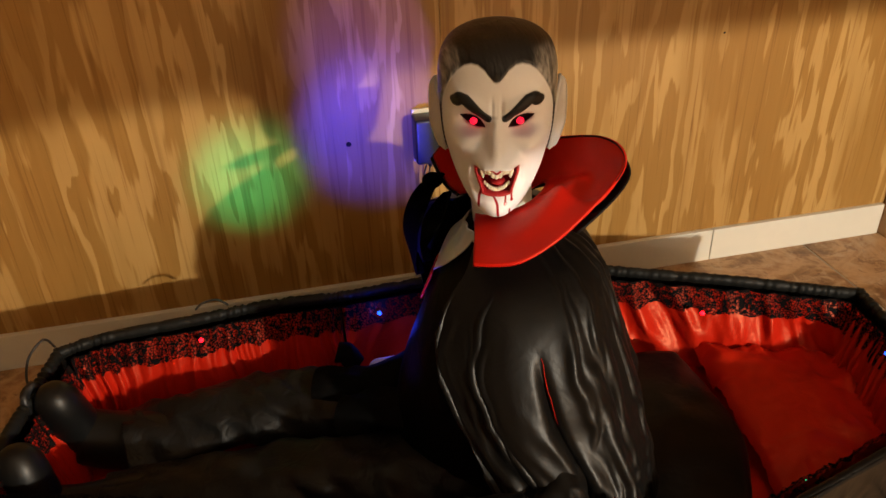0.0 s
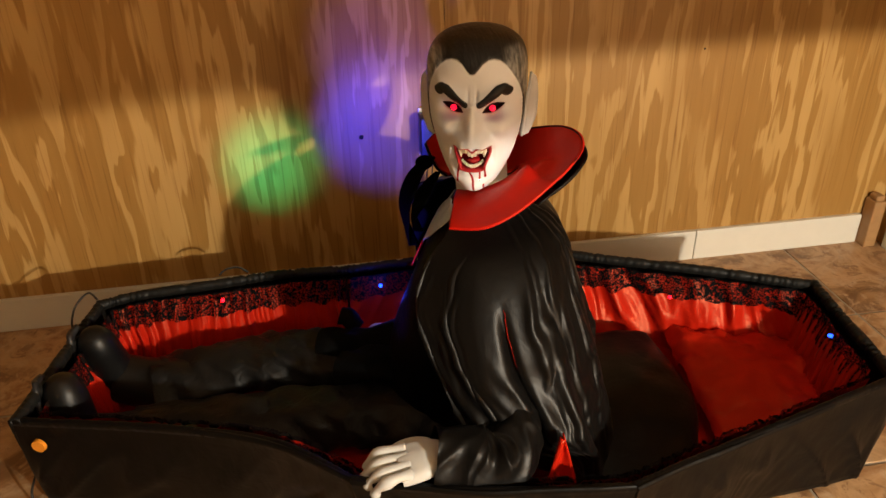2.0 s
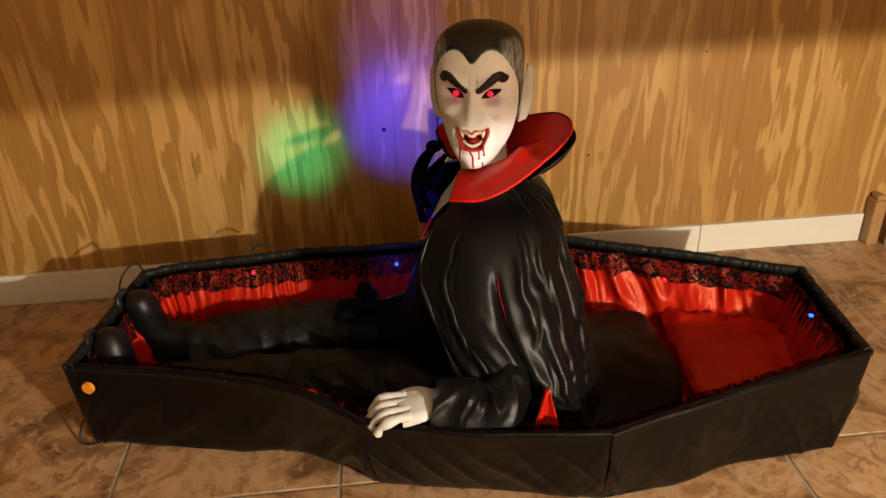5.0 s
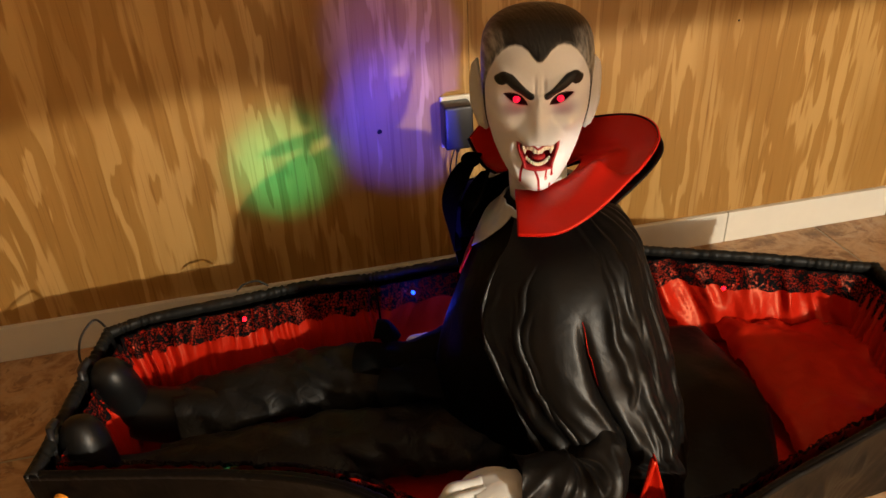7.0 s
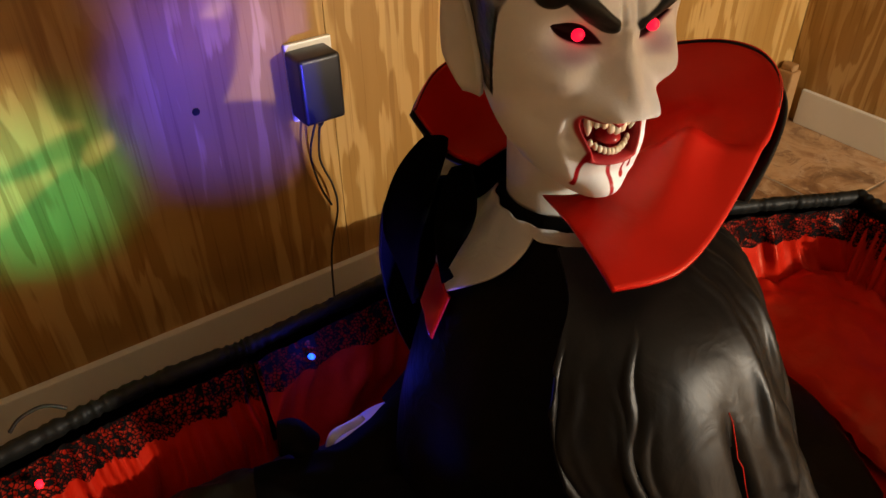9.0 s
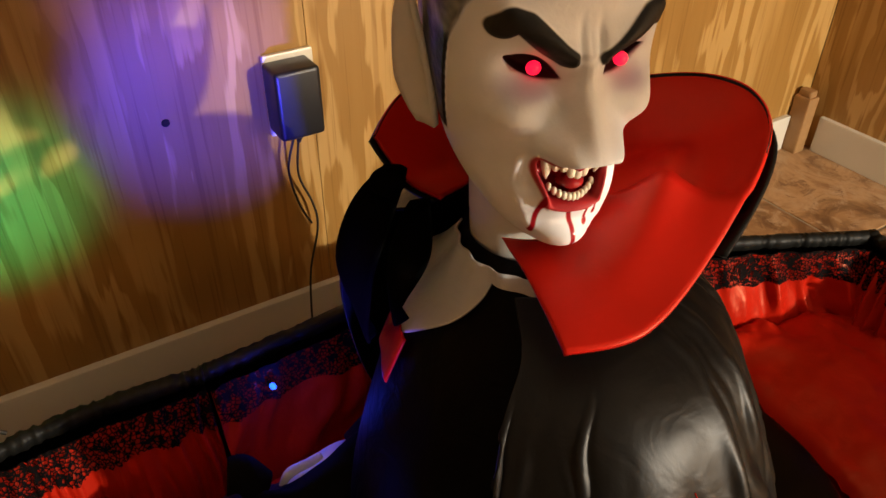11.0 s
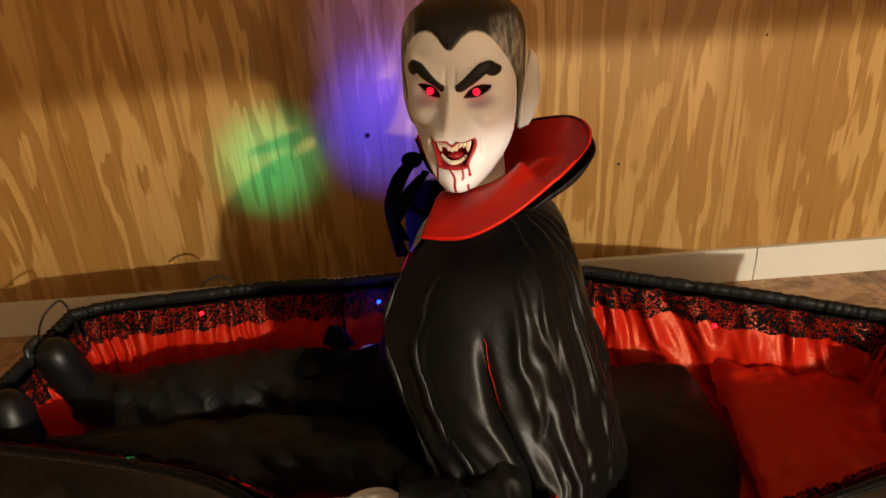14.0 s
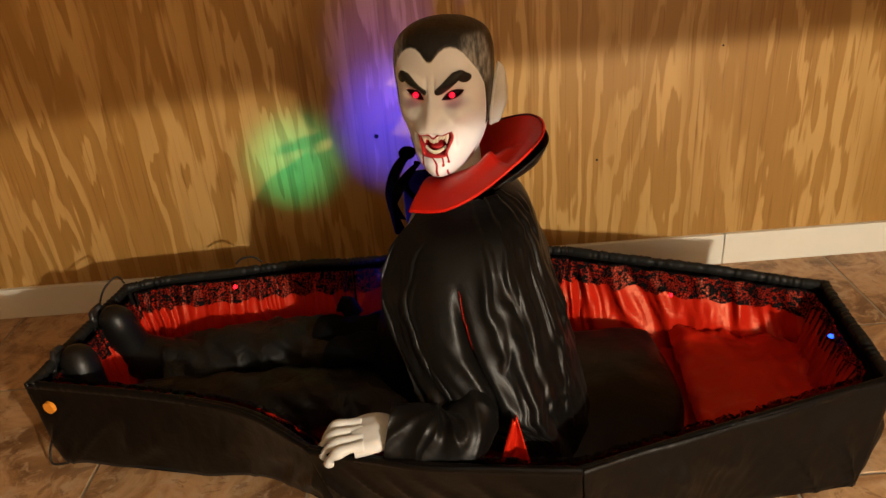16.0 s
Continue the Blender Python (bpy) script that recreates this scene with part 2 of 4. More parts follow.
class Shape:
    """Gathers vertices and faces of one mesh, each piece with its own material."""

    def __init__(self):
        self.v, self.f, self.m, self.mats = [], [], [], []

    def add(self, verts, faces, material):
        if material not in self.mats:
            self.mats.append(material)
        k, i = len(self.v), self.mats.index(material)
        self.v.extend(tuple(float(c) for c in p) for p in verts)
        self.f.extend(tuple(k + j for j in face) for face in faces)
        self.m.extend([i] * len(faces))
        return self

    def make(self, name, parent=None, smooth=True):
        me = bpy.data.meshes.new(name)
        me.from_pydata(self.v, [], self.f)
        for m in self.mats:
            me.materials.append(m)
        me.polygons.foreach_set("material_index", self.m)
        me.polygons.foreach_set("use_smooth", [smooth] * len(self.f))
        me.update()
        bm = bmesh.new()
        bm.from_mesh(me)
        bmesh.ops.recalc_face_normals(bm, faces=bm.faces)
        bm.to_mesh(me)
        bm.free()
        ob = new(name, me)
        if parent:
            ob.parent = parent
        return ob


def part(name, shape, parent, label="", smooth=True):
    ob = shape.make(name, parent, smooth)
    return tagged(ob, label) if label else ob


def root(name, place=(0, 0, 0)):
    ob = new(name)
    ob.empty_display_size = 0.05
    ob.matrix_world = pose(*place)
    return ob


def box(x0, x1, y0, y1, z0, z1, bevel=0.0, segments=2):
    """Vertices and faces of a box with rounded edges."""
    bm = bmesh.new()
    bmesh.ops.create_cube(bm, size=1)
    for v in bm.verts:
        v.co = ((x0 + x1) / 2 + v.co.x * (x1 - x0), (y0 + y1) / 2 + v.co.y * (y1 - y0), (z0 + z1) / 2 + v.co.z * (z1 - z0))
    if bevel:
        bmesh.ops.bevel(bm, geom=bm.edges[:], offset=bevel, segments=segments, affect="EDGES", profile=0.6)
    bm.verts.index_update()
    out = [v.co.copy() for v in bm.verts], [tuple(v.index for v in f.verts) for f in bm.faces]
    bm.free()
    return out


def spline(points, n, closed=False):
    """n places along a smooth curve through the points (rows of any width)."""
    p = np.array(points, float)
    k = len(p)
    seg = k if closed else k - 1
    out = []
    for u in np.linspace(0, seg, n, endpoint=not closed):
        i = min(int(u), seg - 1)
        t = u - i
        at = (lambda j: p[j % k]) if closed else (lambda j: p[min(max(j, 0), k - 1)])
        a, b, c, d = at(i - 1), at(i), at(i + 1), at(i + 2)
        out.append(0.5 * (2 * b + (c - a) * t + (2 * a - 5 * b + 4 * c - d) * t * t + (3 * b - a - 3 * c + d) * t ** 3))
    return np.array(out)


def tube(points, radii, n=12, flat=1.0, cap=True):
    """A tapered tube along points; flat squeezes it along its own second axis."""
    p, r = np.array(points, float), np.broadcast_to(np.array(radii, float), (len(points),))
    side = np.array((0.0, 0.0, 1.0))
    verts, faces = [], []
    for i in range(len(p)):
        d = p[min(i + 1, len(p) - 1)] - p[max(i - 1, 0)]
        d = d / (np.linalg.norm(d) + 1e-9)
        u = side - d * (side @ d)
        if np.linalg.norm(u) < 0.05:
            u = np.array((0.0, 1.0, 0.0)) - d * d[1]
        u /= np.linalg.norm(u)
        side = u
        w = np.cross(d, u)
        for j in range(n):
            a = 2 * math.pi * j / n
            verts.append(p[i] + r[i] * (u * math.cos(a) * flat + w * math.sin(a)))
    for i in range(len(p) - 1):
        for j in range(n):
            faces.append((i * n + j, i * n + (j + 1) % n, (i + 1) * n + (j + 1) % n, (i + 1) * n + j))
    if cap:
        faces.append(tuple(range(n))[::-1])
        faces.append(tuple((len(p) - 1) * n + j for j in range(n)))
    return verts, faces


def ball(place, rx, ry, rz, n=16, m=10):
    verts, faces = [], []
    for i in range(m + 1):
        a = math.pi * i / m
        for j in range(n):
            b = 2 * math.pi * j / n
            verts.append((place[0] + rx * math.sin(a) * math.cos(b), place[1] + ry * math.sin(a) * math.sin(b), place[2] + rz * math.cos(a)))
    for i in range(m):
        for j in range(n):
            faces.append((i * n + j, (i + 1) * n + j, (i + 1) * n + (j + 1) % n, i * n + (j + 1) % n))
    return verts, faces


def sheet(grid, thick=0.0, wrap=False):
    """A surface through a grid of places, closed round its columns if wrap; thick gives it a second skin and edges."""
    g = np.array(grid, float)
    a, b = g.shape[:2]

    def skin(off, flip):
        out = []
        for i in range(a - 1):
            for j in range(b if wrap else b - 1):
                k = (j + 1) % b
                q = (off + i * b + j, off + i * b + k, off + (i + 1) * b + k, off + (i + 1) * b + j)
                out.append(q[::-1] if flip else q)
        return out

    if not thick:
        return g.reshape(-1, 3), skin(0, False)
    du = np.gradient(g, axis=0)
    if wrap:
        dv = (np.roll(g, -1, 1) - np.roll(g, 1, 1)) / 2
    else:
        dv = np.gradient(g, axis=1)
    nrm = np.cross(dv, du)
    nrm /= np.linalg.norm(nrm, axis=2, keepdims=True) + 1e-9
    inner = g - nrm * thick
    n = a * b
    faces = skin(0, False) + skin(n, True)
    for j in range(b if wrap else b - 1):
        k = (j + 1) % b
        faces.append((j, n + j, n + k, k))
        faces.append(((a - 1) * b + j, (a - 1) * b + k, n + (a - 1) * b + k, n + (a - 1) * b + j))
    if not wrap:
        for i in range(a - 1):
            faces.append((i * b, (i + 1) * b, n + (i + 1) * b, n + i * b))
            faces.append((i * b + b - 1, n + i * b + b - 1, n + (i + 1) * b + b - 1, (i + 1) * b + b - 1))
    return np.concatenate([g.reshape(-1, 3), inner.reshape(-1, 3)]), faces


def wob(x, y, z=0.0, scale=1.0):
    return noise.noise(Vector((x * scale, y * scale, z * scale)))

# ---- the room ----
X0, X1, Y0, TOP = -2.6, 1.40, -4.6, 2.4


def slab(name, x0, x1, y0, y1, z0, z1, material, label, category, bevel=0.0):
    ob = Shape().add(*box(x0, x1, y0, y1, z0, z1, bevel), material).make(name, smooth=False)
    return tagged(ob, label, category, kind="structure")


wall_north = slab("wall_north", X0, X1 + 0.1, 0.008, 0.12, 0, TOP, GAP, "orange pine plywood wall with upright grooves", "wall")
wall_east = slab("wall_east", X1 + 0.008, X1 + 0.12, Y0, 0.0, 0, TOP, GAP, "pine plywood side wall beside the corner", "wall")
# unseen west wall, south wall and ceiling, added to bounce the lamp light
slab("wall_west", X0 - 0.1, X0, Y0, 0.12, 0, TOP, PLASTER, "plain side wall of the room", "wall")
slab("wall_south", X0, X1 + 0.1, Y0 - 0.1, Y0, 0, TOP, PLASTER, "plain far wall of the room", "wall")
slab("ceiling", X0, X1 + 0.1, Y0, 0.12, TOP, TOP + 0.1, PLASTER, "plain pale ceiling of the room", "ceiling")
floor = slab("floor", X0, X1 + 0.1, Y0, 0.12, -0.1, -0.0022, GROUT, "floor of mottled brown slate-look tiles", "floor")

# baseboards with a butt joint, a rounded top edge and the strip in the corner
for k, (a, b) in enumerate(((X0, 0.857), (0.859, 1.335))):
    slab("baseboard", a, b, -0.013, 0.0, 0, 0.085, PAINT, "white painted wooden baseboard along the panelling", "baseboard", 0.002)
slab("baseboard", X1 - 0.013, X1, -2.5, -0.05, 0, 0.085, PAINT, "white painted wooden baseboard on the side wall", "baseboard", 0.002)


def corner_post():
    s = Shape().add(*box(1.338, 1.372, -0.045, -0.004, 0.0, 0.135, 0.004), TRIM)
    s.add(*box(1.343, 1.367, -0.04, -0.008, 0.134, 0.15, 0.005), TRIM)
    ob = s.make("corner_block", smooth=False)
    return tagged(ob, "short tan wooden block in the baseboard corner", "corner block", kind="structure")


corner_post()

# ---- the dummy ----


def ear(side):
    """A tall pointed ear as a cupped leaf."""
    rows = []
    for i in range(15):
        t = i / 14
        z = 0.068 + 0.100 * t
        half = 0.0185 * min(1, (t + 0.05) / 0.35) ** 0.55 * (1 - t ** 2.2) ** 0.75 + 0.0006
        mid = 0.008 + 0.016 * t
        row = []
        for j in range(9):
            u = j / 8 * 2 - 1
            out = 0.0665 + 0.013 * t + 0.019 * (u + 1) * 0.5 * (half / 0.0185) ** 0.7 - 0.007 * (1 - u * u) * math.sin(math.pi * t)
            row.append((side * out, mid + half * u, z))
        rows.append(row)
    return sheet(rows, -0.005 * side)


def head_grid():
    zs = (0, 0.006, 0.02, 0.05, 0.08, 0.11, 0.14, 0.17, 0.20, 0.222, 0.238, 0.246, 0.248)
    wide = (0.014, 0.030, 0.043, 0.0575, 0.0655, 0.0705, 0.0728, 0.0738, 0.0725, 0.065, 0.047, 0.022, 0.001)
    front = (0.070, 0.080, 0.085, 0.086, 0.087, 0.087, 0.087, 0.088, 0.086, 0.073, 0.048, 0.020, 0.001)
    back = (-0.03, -0.005, 0.02, 0.055, 0.08, 0.095, 0.104, 0.108, 0.103, 0.086, 0.056, 0.026, 0.001)
    rows, cols = 230, 300
    z = 0.248 * np.sin(np.linspace(0, 1, rows) * math.pi / 2 * 0.999) ** 0.9
    prof = spline(np.column_stack([zs, wide, front, back]), 600)
    w, f, b = (np.interp(z, prof[:, 0], prof[:, k]) for k in (1, 2, 3))
    s = np.linspace(-1, 1, cols, endpoint=False)
    phi = math.pi * (0.45 * s + 0.55 * s ** 3)
    P, Z = np.meshgrid(phi, z)
    W, F, B = (np.repeat(k[:, None], cols, 1) for k in (w, f, b))
    c, sn = np.cos(P), np.sin(P)
    k = np.where(c > 0, 2.35, 2.1)
    depth = np.where(c > 0, F, B)
    r = (np.abs(sn) ** k + np.abs(c) ** k) ** (-1 / k)
    X, D = W * sn * r, depth * c * r
    return X, D, Z, P


def seg(x, z, a, b):
    """Distance to a stroke through the places of a list."""
    best = np.full(x.shape, 9.0)
    for (x0, z0), (x1, z1) in zip(a[:-1], a[1:]):
        t = np.clip(((x - x0) * (x1 - x0) + (z - z0) * (z1 - z0)) / ((x1 - x0) ** 2 + (z1 - z0) ** 2 + 1e-12), 0, 1)
        best = np.minimum(best, np.hypot(x - x0 - t * (x1 - x0), z - z0 - t * (z1 - z0)))
    return b - best


def bell(x, z, cx, cz, sx, sz):
    return np.exp(-((x - cx) / sx) ** 2 - ((z - cz) / sz) ** 2)


def rise(v, lo, hi):
    t = np.clip((v - lo) / (hi - lo), 0, 1)
    return t * t * (3 - 2 * t)


def head_mesh():
    X, D, Z, P = head_grid()
    A = np.abs(X)
    face = rise(np.cos(P), 0.0, 0.5)
    # nose
    tip = rise(Z, 0.081, 0.095) * (1 - rise(Z, 0.128, 0.158))
    size = 0.013 + 0.024 * (1 - rise(Z, 0.088, 0.140))
    half = 0.0110 + 0.0085 * (1 - rise(Z, 0.085, 0.120))
    nose = tip * size * np.exp(-(A / half) ** 2.4)
    wing = 0.021 * bell(A, Z, 0.0185, 0.091, 0.0085, 0.011)
    # brow ridge, sockets, cheeks, folds, chin
    ridge = 0.007 * np.exp(-((Z - 0.150 - 0.55 * A) / 0.011) ** 2) * (1 - rise(A, 0.045, 0.062))
    frown = -0.004 * bell(A, Z, 0.006, 0.158, 0.0025, 0.012) - 0.002 * bell(A, Z, 0.0, 0.150, 0.012, 0.002)
    socket = -0.015 * bell(A, Z, 0.031, 0.140, 0.017, 0.012)
    bag = 0.0042 * bell(A, Z, 0.033, 0.124, 0.016, 0.006)
    cheek = 0.015 * bell(A, Z, 0.045, 0.110, 0.018, 0.014)
    hollow = -0.011 * bell(A, Z, 0.047, 0.070, 0.013, 0.025)
    muzzle = 0.010 * bell(X, Z, 0, 0.055, 0.030, 0.032)
    fold = [(0.016, 0.102), (0.026, 0.093), (0.034, 0.078), (0.037, 0.060), (0.034, 0.042), (0.028, 0.026)]
    crease = 0.0035 * np.exp(-(np.maximum(0, 0.0 - seg(A, Z, fold, 0.0)) / 0.0058) ** 2)
    valley = -0.007 * np.exp(-(np.maximum(0, 0.0 - seg(A, Z, [(0.020, 0.092), (0.028, 0.074), (0.029, 0.058)], 0.0)) / 0.006) ** 2)
    chin = 0.010 * bell(X, Z, 0, 0.014, 0.020, 0.013)
    cleft = -0.003 * bell(X, Z, 0, 0.030, 0.02, 0.006)
    # open mouth: a snarl, wide above
    raised = Z - 0.006
    top = 0.0720 - 0.006 * np.exp(-(X / 0.006) ** 2) + 0.10 * A
    width = 0.0150 + 0.0085 * rise(raised, 0.040, 0.068)
    mouth = np.minimum(np.minimum(top - raised, width - A), raised - 0.0410 - 2.0 * np.maximum(A - 0.006, 0) ** 1.6)
    inside = rise(mouth, -0.0015, 0.003)
    lip = mouth + 0.0050
    lips = 0.0045 * np.exp(-((mouth + 0.003) / 0.003) ** 2)
    # eyes: slanting almonds
    ex, ez = A - 0.0295, Z - 0.1415
    u, v = ex * 0.93 + ez * 0.36, -ex * 0.36 + ez * 0.93
    eye = 0.0072 * (1 - (u / 0.0175) ** 2) - np.abs(v + 0.0008)
    pit = rise(eye, -0.001, 0.003)
    stroke = [(0.0125, 0.1500), (0.020, 0.1560), (0.029, 0.164), (0.038, 0.1725), (0.0445, 0.1745), (0.050, 0.168)]
    thickness = 0.0064 + 0.0012 * rise(A, 0.012, 0.03)
    brow = seg(A, Z, stroke, 0.0) + thickness
    tuft = 0.004 * rise(brow, -0.001, 0.003)
    push = nose + wing + ridge + frown + socket + bag + cheek + hollow + muzzle + crease + valley + chin + cleft + lips * (1 - inside) + tuft
    push = push - 0.022 * inside - 0.009 * pit
    D = D + push * face
    # paint outlines
    ang = np.abs(P)
    line = np.interp(ang, (0, 0.05, 0.11, 0.20, 0.32, 0.44, 0.56, 0.68, 0.82, 1.0, 1.18, 1.30, 1.38, 1.44, 1.58, 1.64, 1.7, 2.2, 3.2),
                     (0.195, 0.196, 0.201, 0.209, 0.2145, 0.2155, 0.213, 0.206, 0.192, 0.172, 0.148, 0.108, 0.080, 0.071, 0.074, 0.12, 0.125, 0.055, 0.035))
    hair = (Z - line) * 0.7
    D = D + 0.0025 * rise(hair, -0.001, 0.004) * np.sign(np.cos(P))
    X = X * (1 + 0.03 * rise(hair, -0.001, 0.004))
    grey = np.exp(-((ang - 1.05) / 0.42) ** 4) * rise(Z, 0.140, 0.165) * (1 - rise(Z, 0.212, 0.238))
    bruise = 0.42 * bell(A, Z, 0.042, 0.127, 0.016, 0.009) + 0.38 * bell(A, Z, 0.026, 0.127, 0.014, 0.006) + 0.25 * bell(A, Z, 0.033, 0.147, 0.02, 0.008)
    drips = [([(-0.019, 0.050), (-0.0225, 0.032), (-0.0235, 0.014)], 0.0016), ([(-0.004, 0.038), (0.001, 0.022), (0.002, 0.004)], 0.0017),
             ([(0.0115, 0.040), (0.011, 0.026)], 0.0013), ([(0.0185, 0.046), (0.019, 0.030)], 0.0013), ([(0.0165, 0.014), (0.016, 0.002)], 0.0012),
             ([(0.011, 0.0235), (0.0111, 0.0225)], 0.0022), ([(0.019, 0.0285), (0.0191, 0.0275)], 0.0021)]
    blood = np.max([seg(X, Z - 0.004, a, b) for a, b in drips], axis=0)
    front = np.cos(P) > 0.2
    off = np.full(X.shape, -1.0)
    paint = dict(hair=hair, grey=grey, brow=np.where(front, brow, off), lip=np.where(front, lip, off), mouth=np.where(front, mouth, off),
                 eye=np.where(front, eye, off), blood=np.where(front, blood, off), bruise=np.where(front, bruise, 0))
    return np.stack([X, -D, Z], -1), paint


def claw(m, mirror=1):
    """A pale latex glove: palm, four bent fingers with knuckles, thumb and long nails, reaching along -x."""
    s = Shape()
    palm = []
    for i in range(9):
        t = i / 8
        x = 0.005 - 0.075 * t
        wid = 0.030 + 0.011 * math.sin(math.pi * t * 0.7)
        row = []
        for j in range(20):
            a = 2 * math.pi * j / 20
            row.append((x, wid * math.cos(a), 0.018 * math.sin(a) * (1 - 0.15 * t) + 0.004 * math.sin(math.pi * t) + (0.0035 * math.cos(4.2 * wid * math.cos(a) / 0.03 * 1.5) * t if math.sin(a) > 0 else 0)))
        palm.append(row)
    s.add(*sheet(palm, 0, True), BONE)
    s.add([palm[0][j] for j in range(20)], [tuple(range(20))], BONE)
    s.add([palm[8][j] for j in range(20)], [tuple(range(20))], BONE)
    for k, (y, long) in enumerate(((-0.0275, 0.044), (-0.0092, 0.052), (0.0092, 0.054), (0.0275, 0.046))):
        pts = spline([(-0.055, y * 0.92, 0.006), (-0.074, y, 0.011), (-0.074 - long * 0.5, y * 1.08, 0.008), (-0.074 - long * 0.84, y * 1.04, -0.003), (-0.074 - long * 0.97, y * 1.0, -0.016)], 16)
        rad = [0.0112 + 0.0018 * (math.cos(i / 15 * math.pi * 4) - 0.2) - 0.0035 * (i / 15) for i in range(16)]
        s.add(*tube(pts, rad, 12), BONE)
        end = pts[-1]
        s.add(*ball(end, 0.0072, 0.0072, 0.0085, 10, 6), BONE)
    thumb = spline([(-0.012, -0.030 * mirror, -0.004), (-0.035, -0.046 * mirror, -0.010), (-0.062, -0.050 * mirror, -0.018), (-0.078, -0.046 * mirror, -0.026)], 10)
    s.add(*tube(thumb, [0.012, 0.0125, 0.012, 0.0112, 0.011, 0.011, 0.0105, 0.0095, 0.008, 0.005], 12), BONE)
    return [m @ Vector(p) for p in s.v], s.f


HEAD = pose(0.166, -0.504, 0.529, 0, 0, -16.5) @ Matrix.Diagonal((1.02, 1.0, 0.965, 1))
BITE = HEAD @ pose(0, 0, 0.006)


def dummy():
    s = Shape()
    grid, paint = head_mesh()
    n0 = grid.shape[0] * grid.shape[1]
    v, f = sheet(grid, 0, True)
    s.add([HEAD @ Vector(p) for p in v], f, MASK)
    for side in (-1, 1):
        v, f = ear(side)
        s.add([HEAD @ Vector(p) for p in v], f, BONE)
        v, f = ball((side * 0.0285, -0.0750, 0.1405), 0.0048, 0.004, 0.0047, 14, 10)
        s.add([HEAD @ Vector(p) for p in v], f, EYE_GLOW)
    # teeth, fangs and tongue
    for i in range(-4, 5):
        fang = abs(i) == 4
        x = i * 0.0045
        long = 0.0170 if fang else (0.0064 + 0.0014 * (i % 2))
        y = -0.093 + 0.010 * (i / 4) ** 2
        z = 0.0715 + 0.002 * abs(i) / 4 - 0.0045 * math.exp(-(x / 0.006) ** 2)
        v, f = tube([(x, y, z + 0.001), (x, y - 0.0012, z - long * 0.35), (x * 0.97, y - 0.0006, z - long * 0.75), (x * 0.95, y, z - long)], [0.0036 if fang else 0.0029, 0.0036 if fang else 0.0029, 0.0022 if fang else 0.0027, 0.0006 if fang else 0.0016], 10)
        s.add([BITE @ Vector(p) for p in v], f, TOOTH)
    for i in range(-5, 6):
        x = i * 0.0030
        y = -0.0915 + 0.007 * (i / 5) ** 2
        v, f = ball((x, y, 0.0445 + 0.006 * (abs(i) / 5) ** 2), 0.0019, 0.0026, 0.0034, 8, 6)
        s.add([BITE @ Vector(p) for p in v], f, TOOTH)
    v, f = ball((0.001, -0.080, 0.0520), 0.010, 0.011, 0.0055, 14, 8)
    s.add([BITE @ Vector(p) for p in v], f, LIPRED)
    # neck
    s.add(*tube(spline([(0.185, -0.49, 0.40), (0.178, -0.495, 0.47), (0.170, -0.50, 0.57)], 8), 0.044, 20), BONE)
    # torso: grey satin shirt front within a black suit, facing the foot end
    rings, mats = [], []
    for z, cx, cy, rx, ry in ((0.03, 0.15, -0.52, 0.165, 0.13), (0.12, 0.152, -0.52, 0.162, 0.14), (0.22, 0.162, -0.515, 0.155, 0.15), (0.32, 0.185, -0.512, 0.138, 0.155), (0.39, 0.195, -0.515, 0.118, 0.15), (0.43, 0.195, -0.515, 0.10, 0.135), (0.46, 0.19, -0.51, 0.075, 0.09), (0.485, 0.186, -0.50, 0.055, 0.055)):
        rings.append([(cx + rx * math.cos(a), cy + ry * math.sin(a), z) for a in np.linspace(0, 2 * math.pi, 144, endpoint=False)])
    dense = np.array([spline([r[j] for r in rings], 90) for j in range(144)]).transpose(1, 0, 2)
    v, f = sheet(dense, 0, True)
    s.add(v, f, COAT)

    def patch(j0, j1, low, high, lift):
        """A piece of cloth laid on the torso between two columns, with its own lower and upper hem."""
        cols = []
        for j in range(j0, j1):
            col = dense[:, j % 144]
            y = float(np.interp(0.40, col[:, 2], col[:, 1]))
            zs = np.linspace(low(y), high(y), 24)
            wave = 0.0015 * math.sin(j * 0.7)
            cols.append([(np.interp(z, col[:, 2], col[:, 0]) - lift - wave, np.interp(z, col[:, 2], col[:, 1]), z) for z in zs])
        return sheet(cols, 0.002)

    s.add(*patch(52, 96, lambda y: min(0.47, 0.385 + 0.85 * max(0.0, -0.465 - y)), lambda y: 0.478, 0.004), SHIRT)
    s.add(*patch(57, 67, lambda y: 0.342, lambda y: 0.388, 0.006), REDCOL)
    # the arm on the near rim, the arm by the wall, and both gloves
    s.add(*tube(spline([(0.20, -0.61, 0.40), (0.185, -0.69, 0.30), (0.165, -0.775, 0.235), (0.10, -0.82, 0.212), (0.045, -0.815, 0.22)], 20), 0.026, 14), SUIT)
    s.add(*claw(pose(0.045, -0.818, 0.216, 8, -4, 6) @ Matrix.Scale(0.9, 4), -1), BONE)
    s.add(*tube(spline([(0.19, -0.37, 0.38), (0.16, -0.345, 0.26), (0.130, -0.37, 0.180), (0.066, -0.378, 0.132)], 16), 0.033, 14), SUIT)
    s.add(*claw(pose(0.066, -0.378, 0.134, -8, 2, 10) @ Matrix.Scale(0.85, 4), 1), BONE)
    # legs in black satin trousers
    s.add(*crumpled_leg([(0.16, -0.44, 0.10), (0.0, -0.425, 0.10), (-0.15, -0.40, 0.105), (-0.30, -0.385, 0.10), (-0.45, -0.40, 0.085)], 0.070), TROUSER)
